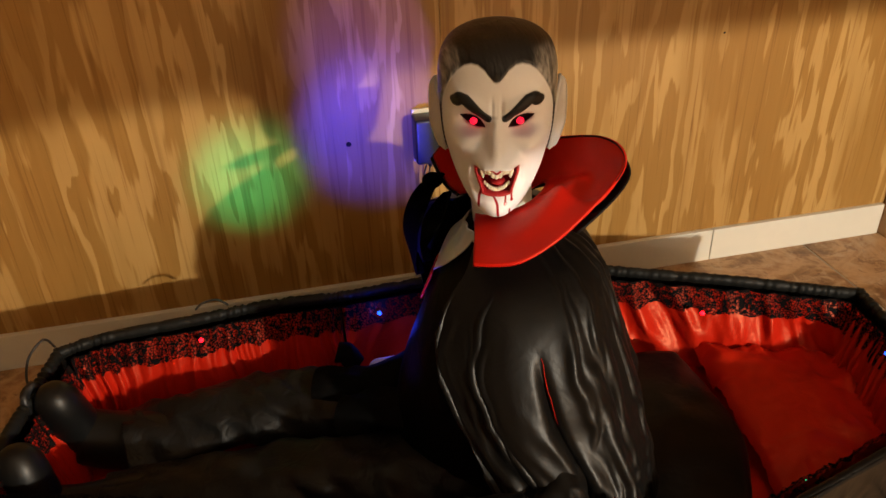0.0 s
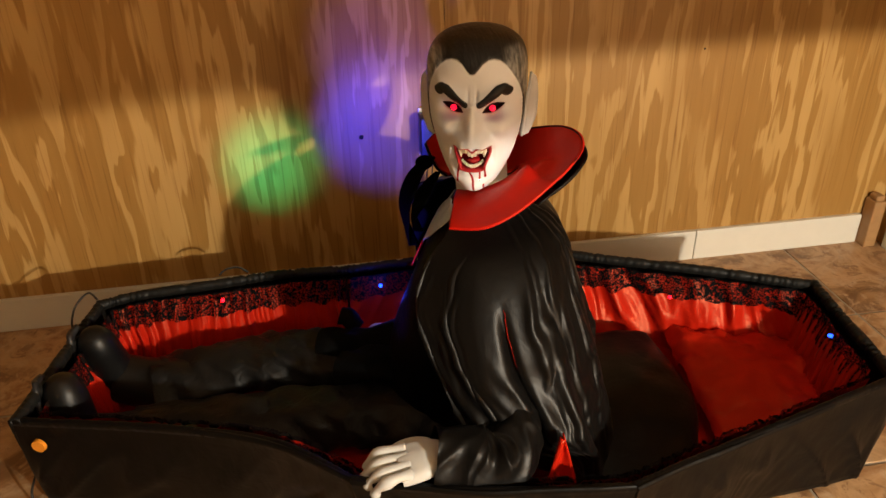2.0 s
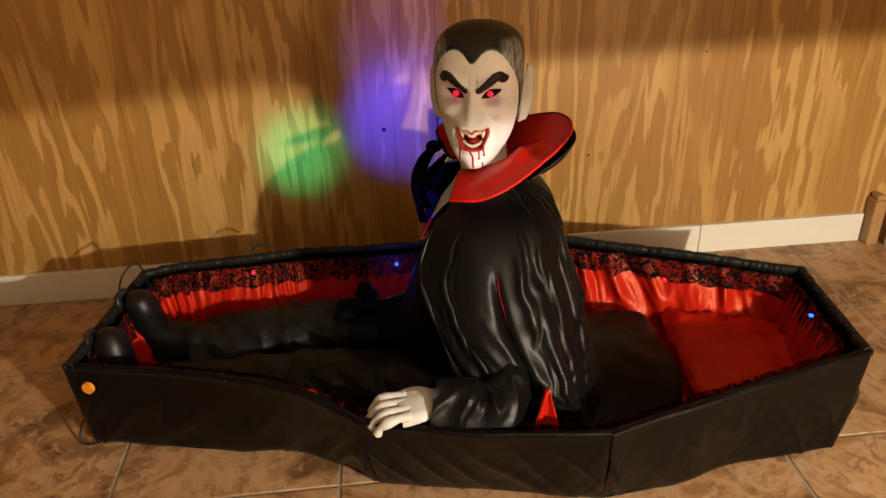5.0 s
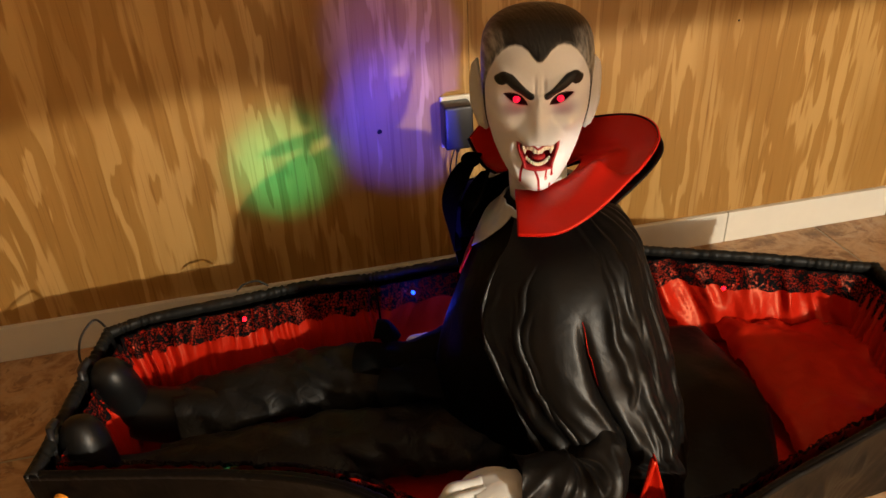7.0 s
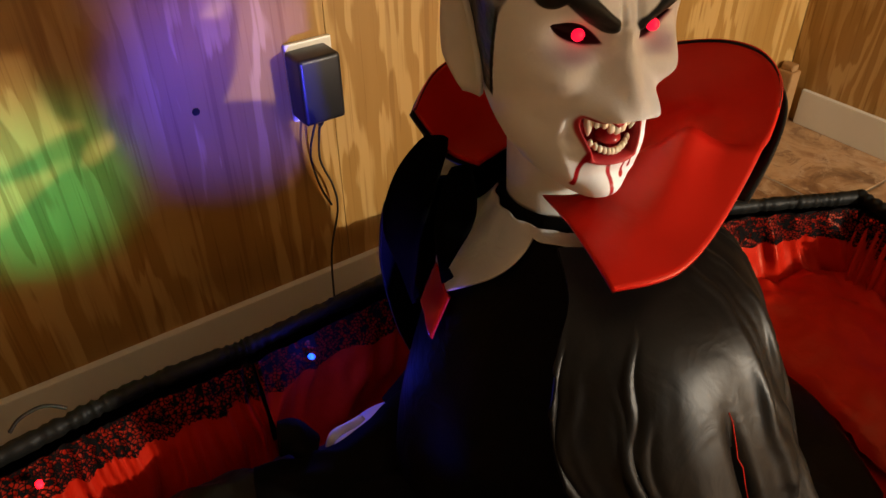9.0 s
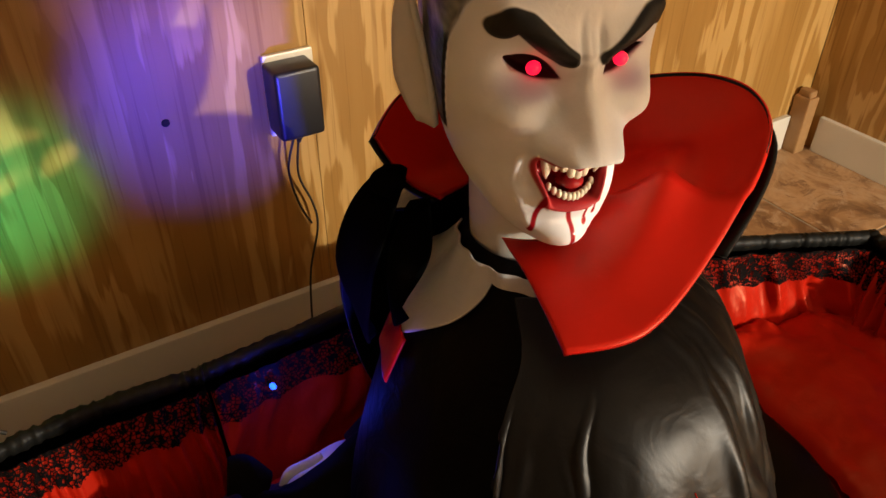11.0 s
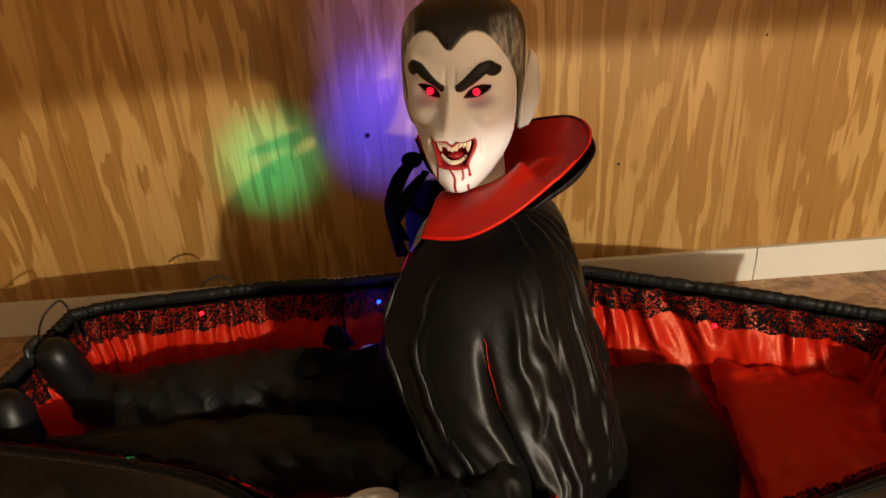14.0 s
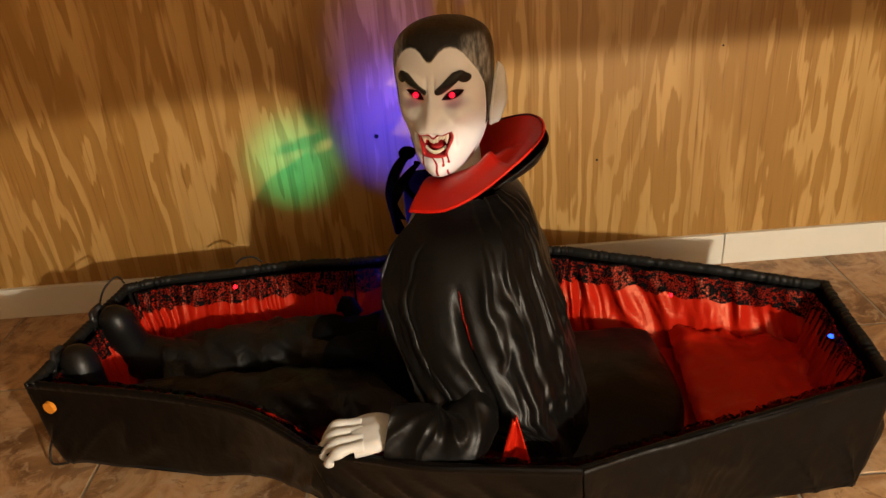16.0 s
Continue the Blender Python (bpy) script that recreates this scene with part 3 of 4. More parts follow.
    s.add(*crumpled_leg([(0.16, -0.58, 0.10), (0.0, -0.575, 0.095), (-0.15, -0.555, 0.09), (-0.30, -0.545, 0.085), (-0.47, -0.545, 0.08)], 0.068), TROUSER)
    # bunched coat tails on the thighs
    for path, wide in (([(0.10, -0.40, 0.165), (0.02, -0.425, 0.165), (-0.06, -0.42, 0.150), (-0.13, -0.40, 0.140)], 0.036), ([(0.06, -0.52, 0.150), (-0.02, -0.50, 0.155), (-0.09, -0.475, 0.135)], 0.040), ([(-0.055, -0.375, 0.150), (-0.07, -0.365, 0.172), (-0.085, -0.36, 0.176)], 0.020)):
        v, f = crumpled_leg(path, wide)
        s.add(v, f, SUIT)
    ob = s.make("mannequin")
    me = ob.data
    for key, value in paint.items():
        a = me.attributes.new(key, "FLOAT", "POINT")
        full = np.full(len(me.vertices), -1.0 if key not in ("grey", "bruise") else 0.0, dtype=np.float32)
        full[:n0] = value.reshape(-1)
        a.data.foreach_set("value", full)
    return tagged(ob, "pale fanged costume mannequin with slick black hair sitting in the casket", "mannequin")


def crumpled_leg(points, radius):
    p = spline(points, 110)
    verts, faces = tube(p, radius, 48, 0.62)
    out = []
    for i, q in enumerate(verts):
        c = p[min(i // 48, 109)]
        d = np.array(q) - c
        ridge = 1 - 2.4 * abs(wob(q[0] * 26 + q[1] * 18, q[1] * 14, q[2] * 22 + 3))
        k = 1 + 0.24 * wob(q[0] * 14, q[1] * 26, q[2] * 26) + 0.11 * ridge
        out.append(c + d * k)
    return out, faces


LIPRED = plain("wet_red_tongue", (0.30, 0.012, 0.014), 0.25, 0.2, 90, 0.1)
dummy()

# ---- the casket ----
RIM = [(-0.629, -0.601), (-0.41, -0.658), (-0.215, -0.725), (-0.09, -0.83), (0.10, -0.888), (0.315, -0.918), (0.45, -0.878), (0.60, -0.838), (0.845, -0.768), (0.881, -0.465),
       (0.75, -0.395), (0.53, -0.295), (0.41, -0.236), (0.285, -0.205), (0.14, -0.203), (-0.065, -0.213), (-0.19, -0.206), (-0.315, -0.215), (-0.49, -0.228), (-0.570, -0.259)]
FOOT = [(-0.622, -0.581), (-0.365, -0.645), (-0.205, -0.672), (-0.06, -0.772), (0.114, -0.81), (0.328, -0.862), (0.47, -0.845), (0.592, -0.812), (0.80, -0.795), (0.862, -0.48),
        (0.74, -0.405), (0.53, -0.31), (0.41, -0.25), (0.285, -0.22), (0.14, -0.217), (-0.065, -0.225), (-0.19, -0.22), (-0.315, -0.228), (-0.49, -0.242), (-0.560, -0.272)]
# each run of the outline is one padded board of the casket
BOARDS = [("front_board", 0, 3), ("front_board", 3, 5), ("front_board", 5, 8), ("head_board", 8, 9), ("back_board", 9, 12), ("back_board", 12, 15), ("back_board", 15, 19), ("foot_board", 19, 20)]
HIGH = 0.205
MID = np.array((0.1, -0.54))


def run(line, a, b, n):
    p = np.array([line[i % len(line)] for i in range(a, b + 1)])
    return spline(p, n) if len(p) > 2 else np.array([p[0] + (p[1] - p[0]) * t for t in np.linspace(0, 1, n)])


def inward(c):
    d = np.gradient(c, axis=0)
    n = np.column_stack([-d[:, 1], d[:, 0]])
    n /= np.linalg.norm(n, axis=1, keepdims=True)
    return n


casket = root("casket", (0.1, -0.55, 0))


def under(shape, name, parent=None, label=""):
    """A part of the casket; its vertices are given in the world."""
    base = parent or casket
    off = Vector((0.1, -0.55, 0))
    shape.v = [tuple(Vector(p) - off) for p in shape.v]
    return part(name, shape, base, label)


def board(name, a, b):
    length = float(np.linalg.norm(np.diff(run(RIM, a, b, 40), axis=0), axis=1).sum())
    n = max(40, int(length / 0.0035))
    top, low = run(RIM, a, b, n), run(FOOT, a, b, n)
    into = inward(top)
    back = name in ("back_board", "head_board", "foot_board")
    # outer cloth
    rows = []
    for i in range(20):
        t = i / 19
        z = 0.002 + (HIGH - 0.004) * t
        c = low + (top - low) * t
        puff = np.array([0.007 * wob(p[0] * 7, p[1] * 7, z * 5 + a) for p in c])
        # slanting wrinkles, strongest next to the ends of the board
        for k in range(n):
            u, s = k / (n - 1), k / (n - 1) * length
            near = 0.3 + 0.7 * math.exp(-min(u, 1 - u) * 7)
            crest = max(0.0, 1 - 3.0 * abs(wob(s * 16 + z * (9 if a % 2 else -9), z * 4, a + 3.5))) ** 1.5
            puff[k] += 0.020 * near * min(1.0, 22 * min(u, 1 - u)) * (crest + 0.18 * max(0.0, 1 - 3.0 * abs(wob(s * 42 - z * 20, z * 7, a + 8.5)))) * math.sin(math.pi * min(1, t + 0.12))
        rows.append(np.column_stack([c - into * (0.004 * math.sin(math.pi * t) + puff)[:, None], np.full(n, z) + (0.002 if t < 0.1 else 0)]))
    ob = under(Shape().add(*sheet(rows, 0.006), CLOTH), name)
    # gathered elastic rim, rolled over the top
    rows = []
    for i in range(11):
        q = math.pi * i / 10
        out = []
        for k in range(n):
            s = k / n * length
            pleat = (0.0030 * (1 - 2.6 * abs(wob(s * 75, a, 1))) + 0.0010 * wob(s * 160, a, 4)) * (1.0 if back else 0.25)
            r = (0.0078 if back else 0.0055) + pleat
            sag = 0.006 * wob(s * 4, a, 2)
            drop = 0.020 * max(0.0, -math.sin(q) + 0.35) if i in (0, 10) else 0.0
            side = -math.cos(q)
            out.append((top[k, 0] + into[k, 0] * (0.008 + side * r), top[k, 1] + into[k, 1] * (0.008 + side * r), HIGH - 0.006 + sag + math.sin(q) * r - drop))
        rows.append(out)
    under(Shape().add(*sheet(rows, 0.003), CUFF if back else CLOTH), "rim_cuff", None, "gathered black elastic rim")
    # red satin lining in hanging pleats, drawn in at the sharp corners
    lo = 0.034 / length if a in (8, 9, 19, 0) else 0.0
    hi = 0.034 / length if b in (8, 9, 19, 20) else 0.0
    at = np.linspace(lo, 1 - hi, n) * (n - 1)

    def cut(c):
        return np.column_stack([np.interp(at, np.arange(n), c[:, q]) for q in range(2)])

    top, low, into = cut(top), cut(low), cut(into)

    def hang(k, t):
        """How far the lining stands off the board."""
        s = k / n * length
        if 9 <= a < 15:
            lean = s + 0.075 * t * (1 if a == 9 else -0.6) + 0.02 * wob(s * 7, t * 2, a)
            fold = 0.019 * (1 - 2.6 * abs(wob(lean * 17, t * 1.2, a + 2))) + 0.009 * (1 - 2.4 * abs(wob(lean * 42, t * 2.0, a + 9)))
        else:
            lean = s + 0.012 * wob(s * 9, t * 2.5, a)
            fold = 0.015 * (1 - 2.6 * abs(wob(lean * 42, t * 0.4, a + 2))) + 0.009 * (1 - 2.4 * abs(wob(lean * 95, t * 0.6, a + 9)))
        slump = 0.022 * t * t + 0.006 * math.sin(math.pi * t)
        return 0.026 + slump + fold * (0.2 + 0.65 * math.sin(math.pi * min(1, t * 0.9 + 0.05)))

    rows = []
    for i in range(22):
        t = i / 21
        z = HIGH - 0.016 - (HIGH - 0.03) * t
        out = []
        for k in range(n):
            off = hang(k, t)
            c = top[k] + (low[k] - top[k]) * t
            out.append((c[0] + into[k, 0] * off, c[1] + into[k, 1] * off, z))
        rows.append(out)
    under(Shape().add(*sheet(rows), RED), "lining", None, "pleated red satin lining")
    # lace valance that hangs over the lining
    rows = []
    for i in range(7):
        t = i / 6
        out = []
        for k in range(n):
            s = k / n * length
            scallop = 0.050 + 0.004 * math.sin(s * 2 * math.pi / 0.055) + 0.004 * wob(s * 25, a, 11)
            off = hang(k, max(0.0, scallop * t - 0.006) / (HIGH - 0.03)) + 0.004 + 0.002 * t
            out.append((top[k, 0] + into[k, 0] * off, top[k, 1] + into[k, 1] * off, HIGH - 0.010 - scallop * t))
        rows.append(out)
    under(Shape().add(*sheet(rows), LACE), "lace_trim", None, "black flower lace trim")


for name, a, b in BOARDS:
    board(name, a, b)


def casket_floor():
    s = Shape()
    edge = np.concatenate([run(FOOT, a, b, 24)[:-1] for _, a, b in BOARDS])
    rows = []
    for i in range(26):
        t = i / 25
        c = MID + (edge - MID) * 0.975 * (1 - t)
        rows.append([(p[0], p[1], 0.016 + (0.010 * wob(p[0] * 14, p[1] * 14, 3) + 0.006 * wob(p[0] * 40, p[1] * 40, 9)) * min(1, t * 6) + 0.008) for p in c])
    s.add(*sheet(rows, 0, True), RED)
    s.add([(p[0], p[1], 0.004) for p in edge], [tuple(range(len(edge)))], CLOTH)
    under(s, "base", None, "crumpled red satin base")


casket_floor()
s = Shape()
s.add(*tube([(-0.5865, -0.6195, 0.163), (-0.5885, -0.6255, 0.163)], [0.012, 0.0115], 20), ORANGE)
under(s, "button", None, "round orange push button").data.shade_flat()
tagged(casket, "black satin casket with red lining and lace on a tiled floor", "casket")


def cushion():
    """A thin red satin pillow at the head end, crumpled along its seams."""
    s = Shape()
    rows = []
    corners = [(0.56, -0.77), (0.82, -0.745), (0.855, -0.50), (0.60, -0.385)]
    for side in (1, -1):
        rows = []
        for i in range(41):
            row = []
            for j in range(41):
                u, v = i / 40, j / 40
                a = np.array(corners[0]) * (1 - u) + np.array(corners[1]) * u
                b = np.array(corners[3]) * (1 - u) + np.array(corners[2]) * u
                p = a * (1 - v) + b * v
                full = (max(0.0, 1 - abs(2 * u - 1) ** 3) * max(0.0, 1 - abs(2 * v - 1) ** 3)) ** 0.5
                edge = 1 - full
                h = 0.045 * full if side > 0 else -0.006 * full
                crump = (0.020 * wob(p[0] * 20, p[1] * 20, 2) + 0.014 * abs(wob(p[0] * 38, p[1] * 38, 6))) * (0.35 + 1.2 * edge * (1 - 0.8 * abs(2 * u - 1) ** 4 * abs(2 * v - 1) ** 4)) if side > 0 else 0
                row.append((p[0], p[1], 0.040 + h + crump + 0.03 * v * v))
            rows.append(row)
        s.add(*sheet(rows), RED)
    ob = s.make("pillow")
    tagged(ob, "flat crumpled red satin pillow inside the casket", "pillow")


cushion()


def panel():
    """The black cloth flap over the mechanism behind the seated dummy."""
    left = [(0.30, -0.82, 0.06), (0.345, -0.70, 0.105), (0.36, -0.55, 0.115), (0.36, -0.42, 0.10)]
    mid = [(0.42, -0.80, 0.085), (0.46, -0.68, 0.108), (0.47, -0.54, 0.115), (0.46, -0.415, 0.10)]
    right = [(0.485, -0.775, 0.088), (0.543, -0.655, 0.093), (0.553, -0.545, 0.093), (0.545, -0.42, 0.09)]
    drop = [(0.49, -0.78, 0.03), (0.552, -0.658, 0.03), (0.562, -0.545, 0.03), (0.552, -0.415, 0.03)]
    cols = [spline(c, 30) for c in (left, mid, right, drop)]
    rows = [spline([c[i] for c in cols], 28) for i in range(30)]
    rows = [[(p[0], p[1], p[2] + 0.004 * wob(p[0] * 20, p[1] * 20, 5)) for p in r] for r in rows]
    ob = Shape().add(*sheet(rows, 0.006), CLOTH).make("cloth_flap")
    tagged(ob, "black cloth flap lying over the red casket lining", "cloth flap")


panel()


def boot(place, yaw, lean):
    """A black vinyl boot: shaft, ankle, foot pointing up, toe cap and sole."""
    ob = root("boot", place)
    shaft = spline([(0.17, 0, 0.0, 0.046), (0.10, 0, 0.0, 0.050), (0.03, 0, 0.0, 0.050), (-0.025, 0, 0.012, 0.048)], 14)
    foot = spline([(-0.02, 0, -0.012, 0.036), (-0.032, 0, 0.03, 0.040), (-0.036, 0, 0.075, 0.038), (-0.038, 0, 0.115, 0.034), (-0.040, 0, 0.14, 0.022), (-0.040, 0, 0.148, 0.006)], 20)
    s = Shape().add(*tube(shaft[:, :3], shaft[:, 3], 22), LEATHER)
    part("shaft", s, ob)
    s = Shape().add(*tube(foot[:, :3], foot[:, 3], 22), LEATHER)
    part("foot", s, ob)
    rows = [[(-0.070 - 0.004 * math.sin(j), 0.033 * w * math.sin(math.pi * min(1, 0.15 + t * 0.8)) ** 0.5, -0.045 + 0.19 * t) for j, w in enumerate((-1, -0.5, 0, 0.5, 1))] for t in np.linspace(0, 1, 12)]
    part("sole", Shape().add(*sheet(rows, 0.009), PLASTIC), ob)
    ob.matrix_world = pose(*place) @ pose(0, 0, 0, lean, 0, yaw)
    return tagged(ob, "glossy black vinyl boot with its toe pointing up", "boot", "pair of boots")


boot((-0.50, -0.375, 0.082), -14, 12)
boot((-0.53, -0.535, 0.075), 4, -10)

# ---- the cape ----
cape = root("cape", (0.2, -0.5, 0.45))
CAPE_OFF = Vector((0.2, -0.5, 0.45))


def on_cape(shape, name, label="", parent=None):
    shape.v = [tuple(Vector(p) - CAPE_OFF) for p in shape.v]
    return part(name, shape, parent or cape, label)


def cape_grid():
    levels = [
        (0.484, [(0.115, -0.570), (0.16, -0.590), (0.225, -0.570), (0.250, -0.51), (0.230, -0.44), (0.17, -0.415), (0.12, -0.43)]),
        (0.468, [(0.092, -0.610), (0.15, -0.650), (0.240, -0.635), (0.285, -0.54), (0.260, -0.41), (0.17, -0.370), (0.095, -0.395)]),
        (0.440, [(0.060, -0.635), (0.13, -0.695), (0.245, -0.680), (0.297, -0.56), (0.268, -0.39), (0.17, -0.340), (0.075, -0.365)]),
        (0.380, [(0.037, -0.665), (0.12, -0.735), (0.252, -0.715), (0.310, -0.58), (0.280, -0.38), (0.18, -0.330), (0.070, -0.350)]),
        (0.310, [(0.054, -0.700), (0.13, -0.770), (0.268, -0.740), (0.326, -0.60), (0.293, -0.38), (0.19, -0.330), (0.075, -0.345)]),
        (0.250, [(0.076, -0.738), (0.160, -0.800), (0.280, -0.762), (0.342, -0.62), (0.312, -0.39), (0.20, -0.335), (0.085, -0.345)]),
        (0.200, [(0.105, -0.778), (0.175, -0.815), (0.292, -0.778), (0.355, -0.63), (0.328, -0.40), (0.22, -0.340), (0.10, -0.350)]),
        (0.150, [(0.180, -0.790), (0.250, -0.808), (0.305, -0.785), (0.366, -0.64), (0.340, -0.41), (0.24, -0.345), (0.12, -0.355)]),
        (0.100, [(0.250, -0.785), (0.272, -0.800), (0.312, -0.785), (0.378, -0.65), (0.356, -0.41), (0.25, -0.350), (0.13, -0.360)]),
        (0.040, [(0.258, -0.780), (0.280, -0.795), (0.316, -0.780), (0.380, -0.65), (0.360, -0.41), (0.25, -0.350), (0.13, -0.360)]),
    ]
    cols, deep = 420, 170
    lines = [np.column_stack([spline(p, cols), np.full(cols, z)]) for z, p in levels]
    grid = np.array([spline([l[j] for l in lines], deep) for j in range(cols)]).transpose(1, 0, 2)
    t, u = np.meshgrid(np.linspace(0, 1, deep), np.linspace(0, 1, cols), indexing="ij")
    rng = random.Random(11)
    fold = np.zeros((deep, cols))

    def crease(u0, slant, bend, size, width, t0, t1):
        """One long soft ridge with a hollow beside it."""
        d = u - (u0 + slant * (t - t0) + bend * np.sin(math.pi * np.clip((t - t0) / (t1 - t0), 0, 1)))
        wide = width * (0.7 + 0.6 * t)
        fade = rise(t, t0, t0 + 0.3 * (t1 - t0)) * (1 - rise(t, t1 - 0.3 * (t1 - t0), t1 + 0.001))
        return size * fade * (np.exp(-np.abs(d / wide) ** 1.5) - 0.6 * np.exp(-((d - 2.0 * wide) / (1.3 * wide)) ** 2))

    waves = [(rng.uniform(5, 26), rng.uniform(3, 15), rng.uniform(0, 7), rng.uniform(0, 7)) for k in range(40)]

    def drift(lo, hi):
        """Slow uneven wandering over the cloth."""
        out = sum(np.sin(a * u + p + 1.7 * np.sin(b * t + q)) * np.cos(b * t * 0.8 + p + 0.6 * a * u) for a, b, p, q in waves[lo:hi])
        return out / math.sqrt(hi - lo)

    flat, broken = u, 0.65 + 0.45 * drift(0, 8)
    u = u + 0.006 * drift(8, 16) + 0.0025 * np.sin(60 * t + 30 * flat + 3 * drift(16, 24))
    # the sleeve side: broad folds that run down to the elbow
    for k in range(8):
        fold += crease(-0.06 + 0.030 * k + rng.uniform(-0.010, 0.010), rng.uniform(0.22, 0.36), rng.uniform(-0.02, 0.03), rng.uniform(0.004, 0.007), rng.uniform(0.011, 0.019), rng.uniform(0.28, 0.45), rng.uniform(0.75, 1.1))
    # the back: hanging in long bent folds to the hem
    for k in range(14):
        fold += crease(0.238 + 0.048 * k + rng.uniform(-0.012, 0.012), rng.uniform(0.02, 0.13), rng.uniform(-0.045, 0.045), rng.uniform(0.007, 0.013), rng.uniform(0.011, 0.020), rng.uniform(0.02, 0.2), rng.uniform(0.6, 1.3))
    # pulls from the collar over the shoulder blade
    for k in range(4):
        fold += crease(0.225 + 0.05 * k + rng.uniform(-0.01, 0.01), rng.uniform(0.05, 0.16), 0.02, rng.uniform(0.006, 0.009), rng.uniform(0.008, 0.012), -0.12, rng.uniform(0.4, 0.6))
    fold *= broken
    # short pulls and crumples
    for k in range(62):
        t0 = rng.uniform(0.06, 0.85)
        fold += crease(rng.uniform(0, 0.75), rng.uniform(-0.30, 0.30), 0.0, rng.uniform(0.0010, 0.0034), rng.uniform(0.005, 0.011), t0, t0 + rng.uniform(0.10, 0.25))
    for k in range(16):
        t0 = rng.uniform(0.05, 0.6)
        fold += crease(rng.uniform(0, 0.7), rng.uniform(-0.08, 0.10), rng.uniform(-0.02, 0.02), rng.uniform(0.003, 0.005), rng.uniform(0.0035, 0.0055), t0, t0 + rng.uniform(0.2, 0.5))
    fold += 0.0016 * drift(24, 40)
    u = flat
    # a deep tuck along the arm slit
    fold -= 0.020 * np.exp(-((u - 0.205 - 0.03 * t) / 0.009) ** 2) * rise(t, 0.27, 0.42)
    # cloth pulled tight over the shoulder
    fold *= 1 - 0.42 * np.exp(-((u - 0.10) / 0.09) ** 2 - ((t - 0.32) / 0.22) ** 2)
    c = np.array((0.2, -0.53))
    d = grid[:, :, :2] - c
    d /= np.linalg.norm(d, axis=2, keepdims=True) + 1e-6
    grid[:, :, :2] += d * fold[:, :, None]
    return grid


G = cape_grid()
on_cape(Shape().add(*sheet(G, 0.003), CAPE), "cloth", "shiny black satin cape cloth")
c = np.array((0.2, -0.53, 0))
inner = G.copy()
inner[:, :, :2] = c[:2] + (G[:, :, :2] - c[:2]) * 0.965
on_cape(Shape().add(*sheet(inner[8:, :228]), RED), "lining", "red satin cape lining")
# red piping of the arm slit
pts = [G[i, int(419 * (0.196 + 0.03 * i / 169))] for i in range(10, 60, 2)]
on_cape(Shape().add(*tube([(p[0] - 0.0005, p[1] - 0.0012, p[2] + 0.0008) for p in pts], 0.0006, 6), REDCOL), "seam_thread", "thin red shoulder seam")
pts = [G[i, int(419 * (0.213 + 0.03 * i / 169))] for i in range(50, 76, 2)]
on_cape(Shape().add(*tube([(p[0] - 0.002, p[1] - 0.003, p[2]) for p in pts], 0.0005, 6), REDCOL), "slit_piping", "thin red slit edge")


def sleeve():
    """The part of the cape that is bunched round the forearm on the rim."""
    p = spline([(0.170, -0.750, 0.262), (0.168, -0.785, 0.232), (0.150, -0.815, 0.206), (0.115, -0.826, 0.197), (0.080, -0.822, 0.204), (0.034, -0.818, 0.214)], 120)
    r = np.interp(np.linspace(0, 1, 120), (0, 0.25, 0.5, 0.8, 1), (0.022, 0.040, 0.052, 0.050, 0.043))
    verts, faces = tube(p, r, 72, 0.92, False)
    out = []
    for i, q in enumerate(verts):
        k, j = i // 72, i % 72
        t, a = k / 119, j / 72 * 2 * math.pi
        d = np.array(q) - p[k]
        crest = 1 - 2.4 * abs(wob(t * 7 + 0.9 * math.sin(a + 0.6), math.cos(a) * 0.8, math.sin(a) * 0.8 + 2))
        wave = 1 + 0.13 * crest * (1 - 0.3 * t) + 0.20 * wob(t * 4, math.cos(a) * 1.2, math.sin(a) * 1.2 + 4)
        out.append(p[k] + d * wave)
    on_cape(Shape().add(out, faces, CAPE), "sleeve", "bunched black satin round the forearm")


sleeve()


def flap():
    """The strip of red lining that shows between the sleeve and the cape's hem."""
    rows = []
    for t in np.linspace(0, 1, 16):
        l, r = np.array((0.226, -0.832, 0.236)) * (1 - t) + np.array((0.182, -0.846, 0.105)) * t, np.array((0.232, -0.832, 0.236)) * (1 - t) + np.array((0.262, -0.842, 0.105)) * t
        rows.append([l * (1 - k) + r * k + np.array((0, -0.008 * math.sin(k * 6 + t * 3), 0)) for k in np.linspace(0, 1, 10)])
    on_cape(Shape().add(*sheet(rows, 0.002), RED), "turned_lining", "bright red satin turned outwards")


flap()


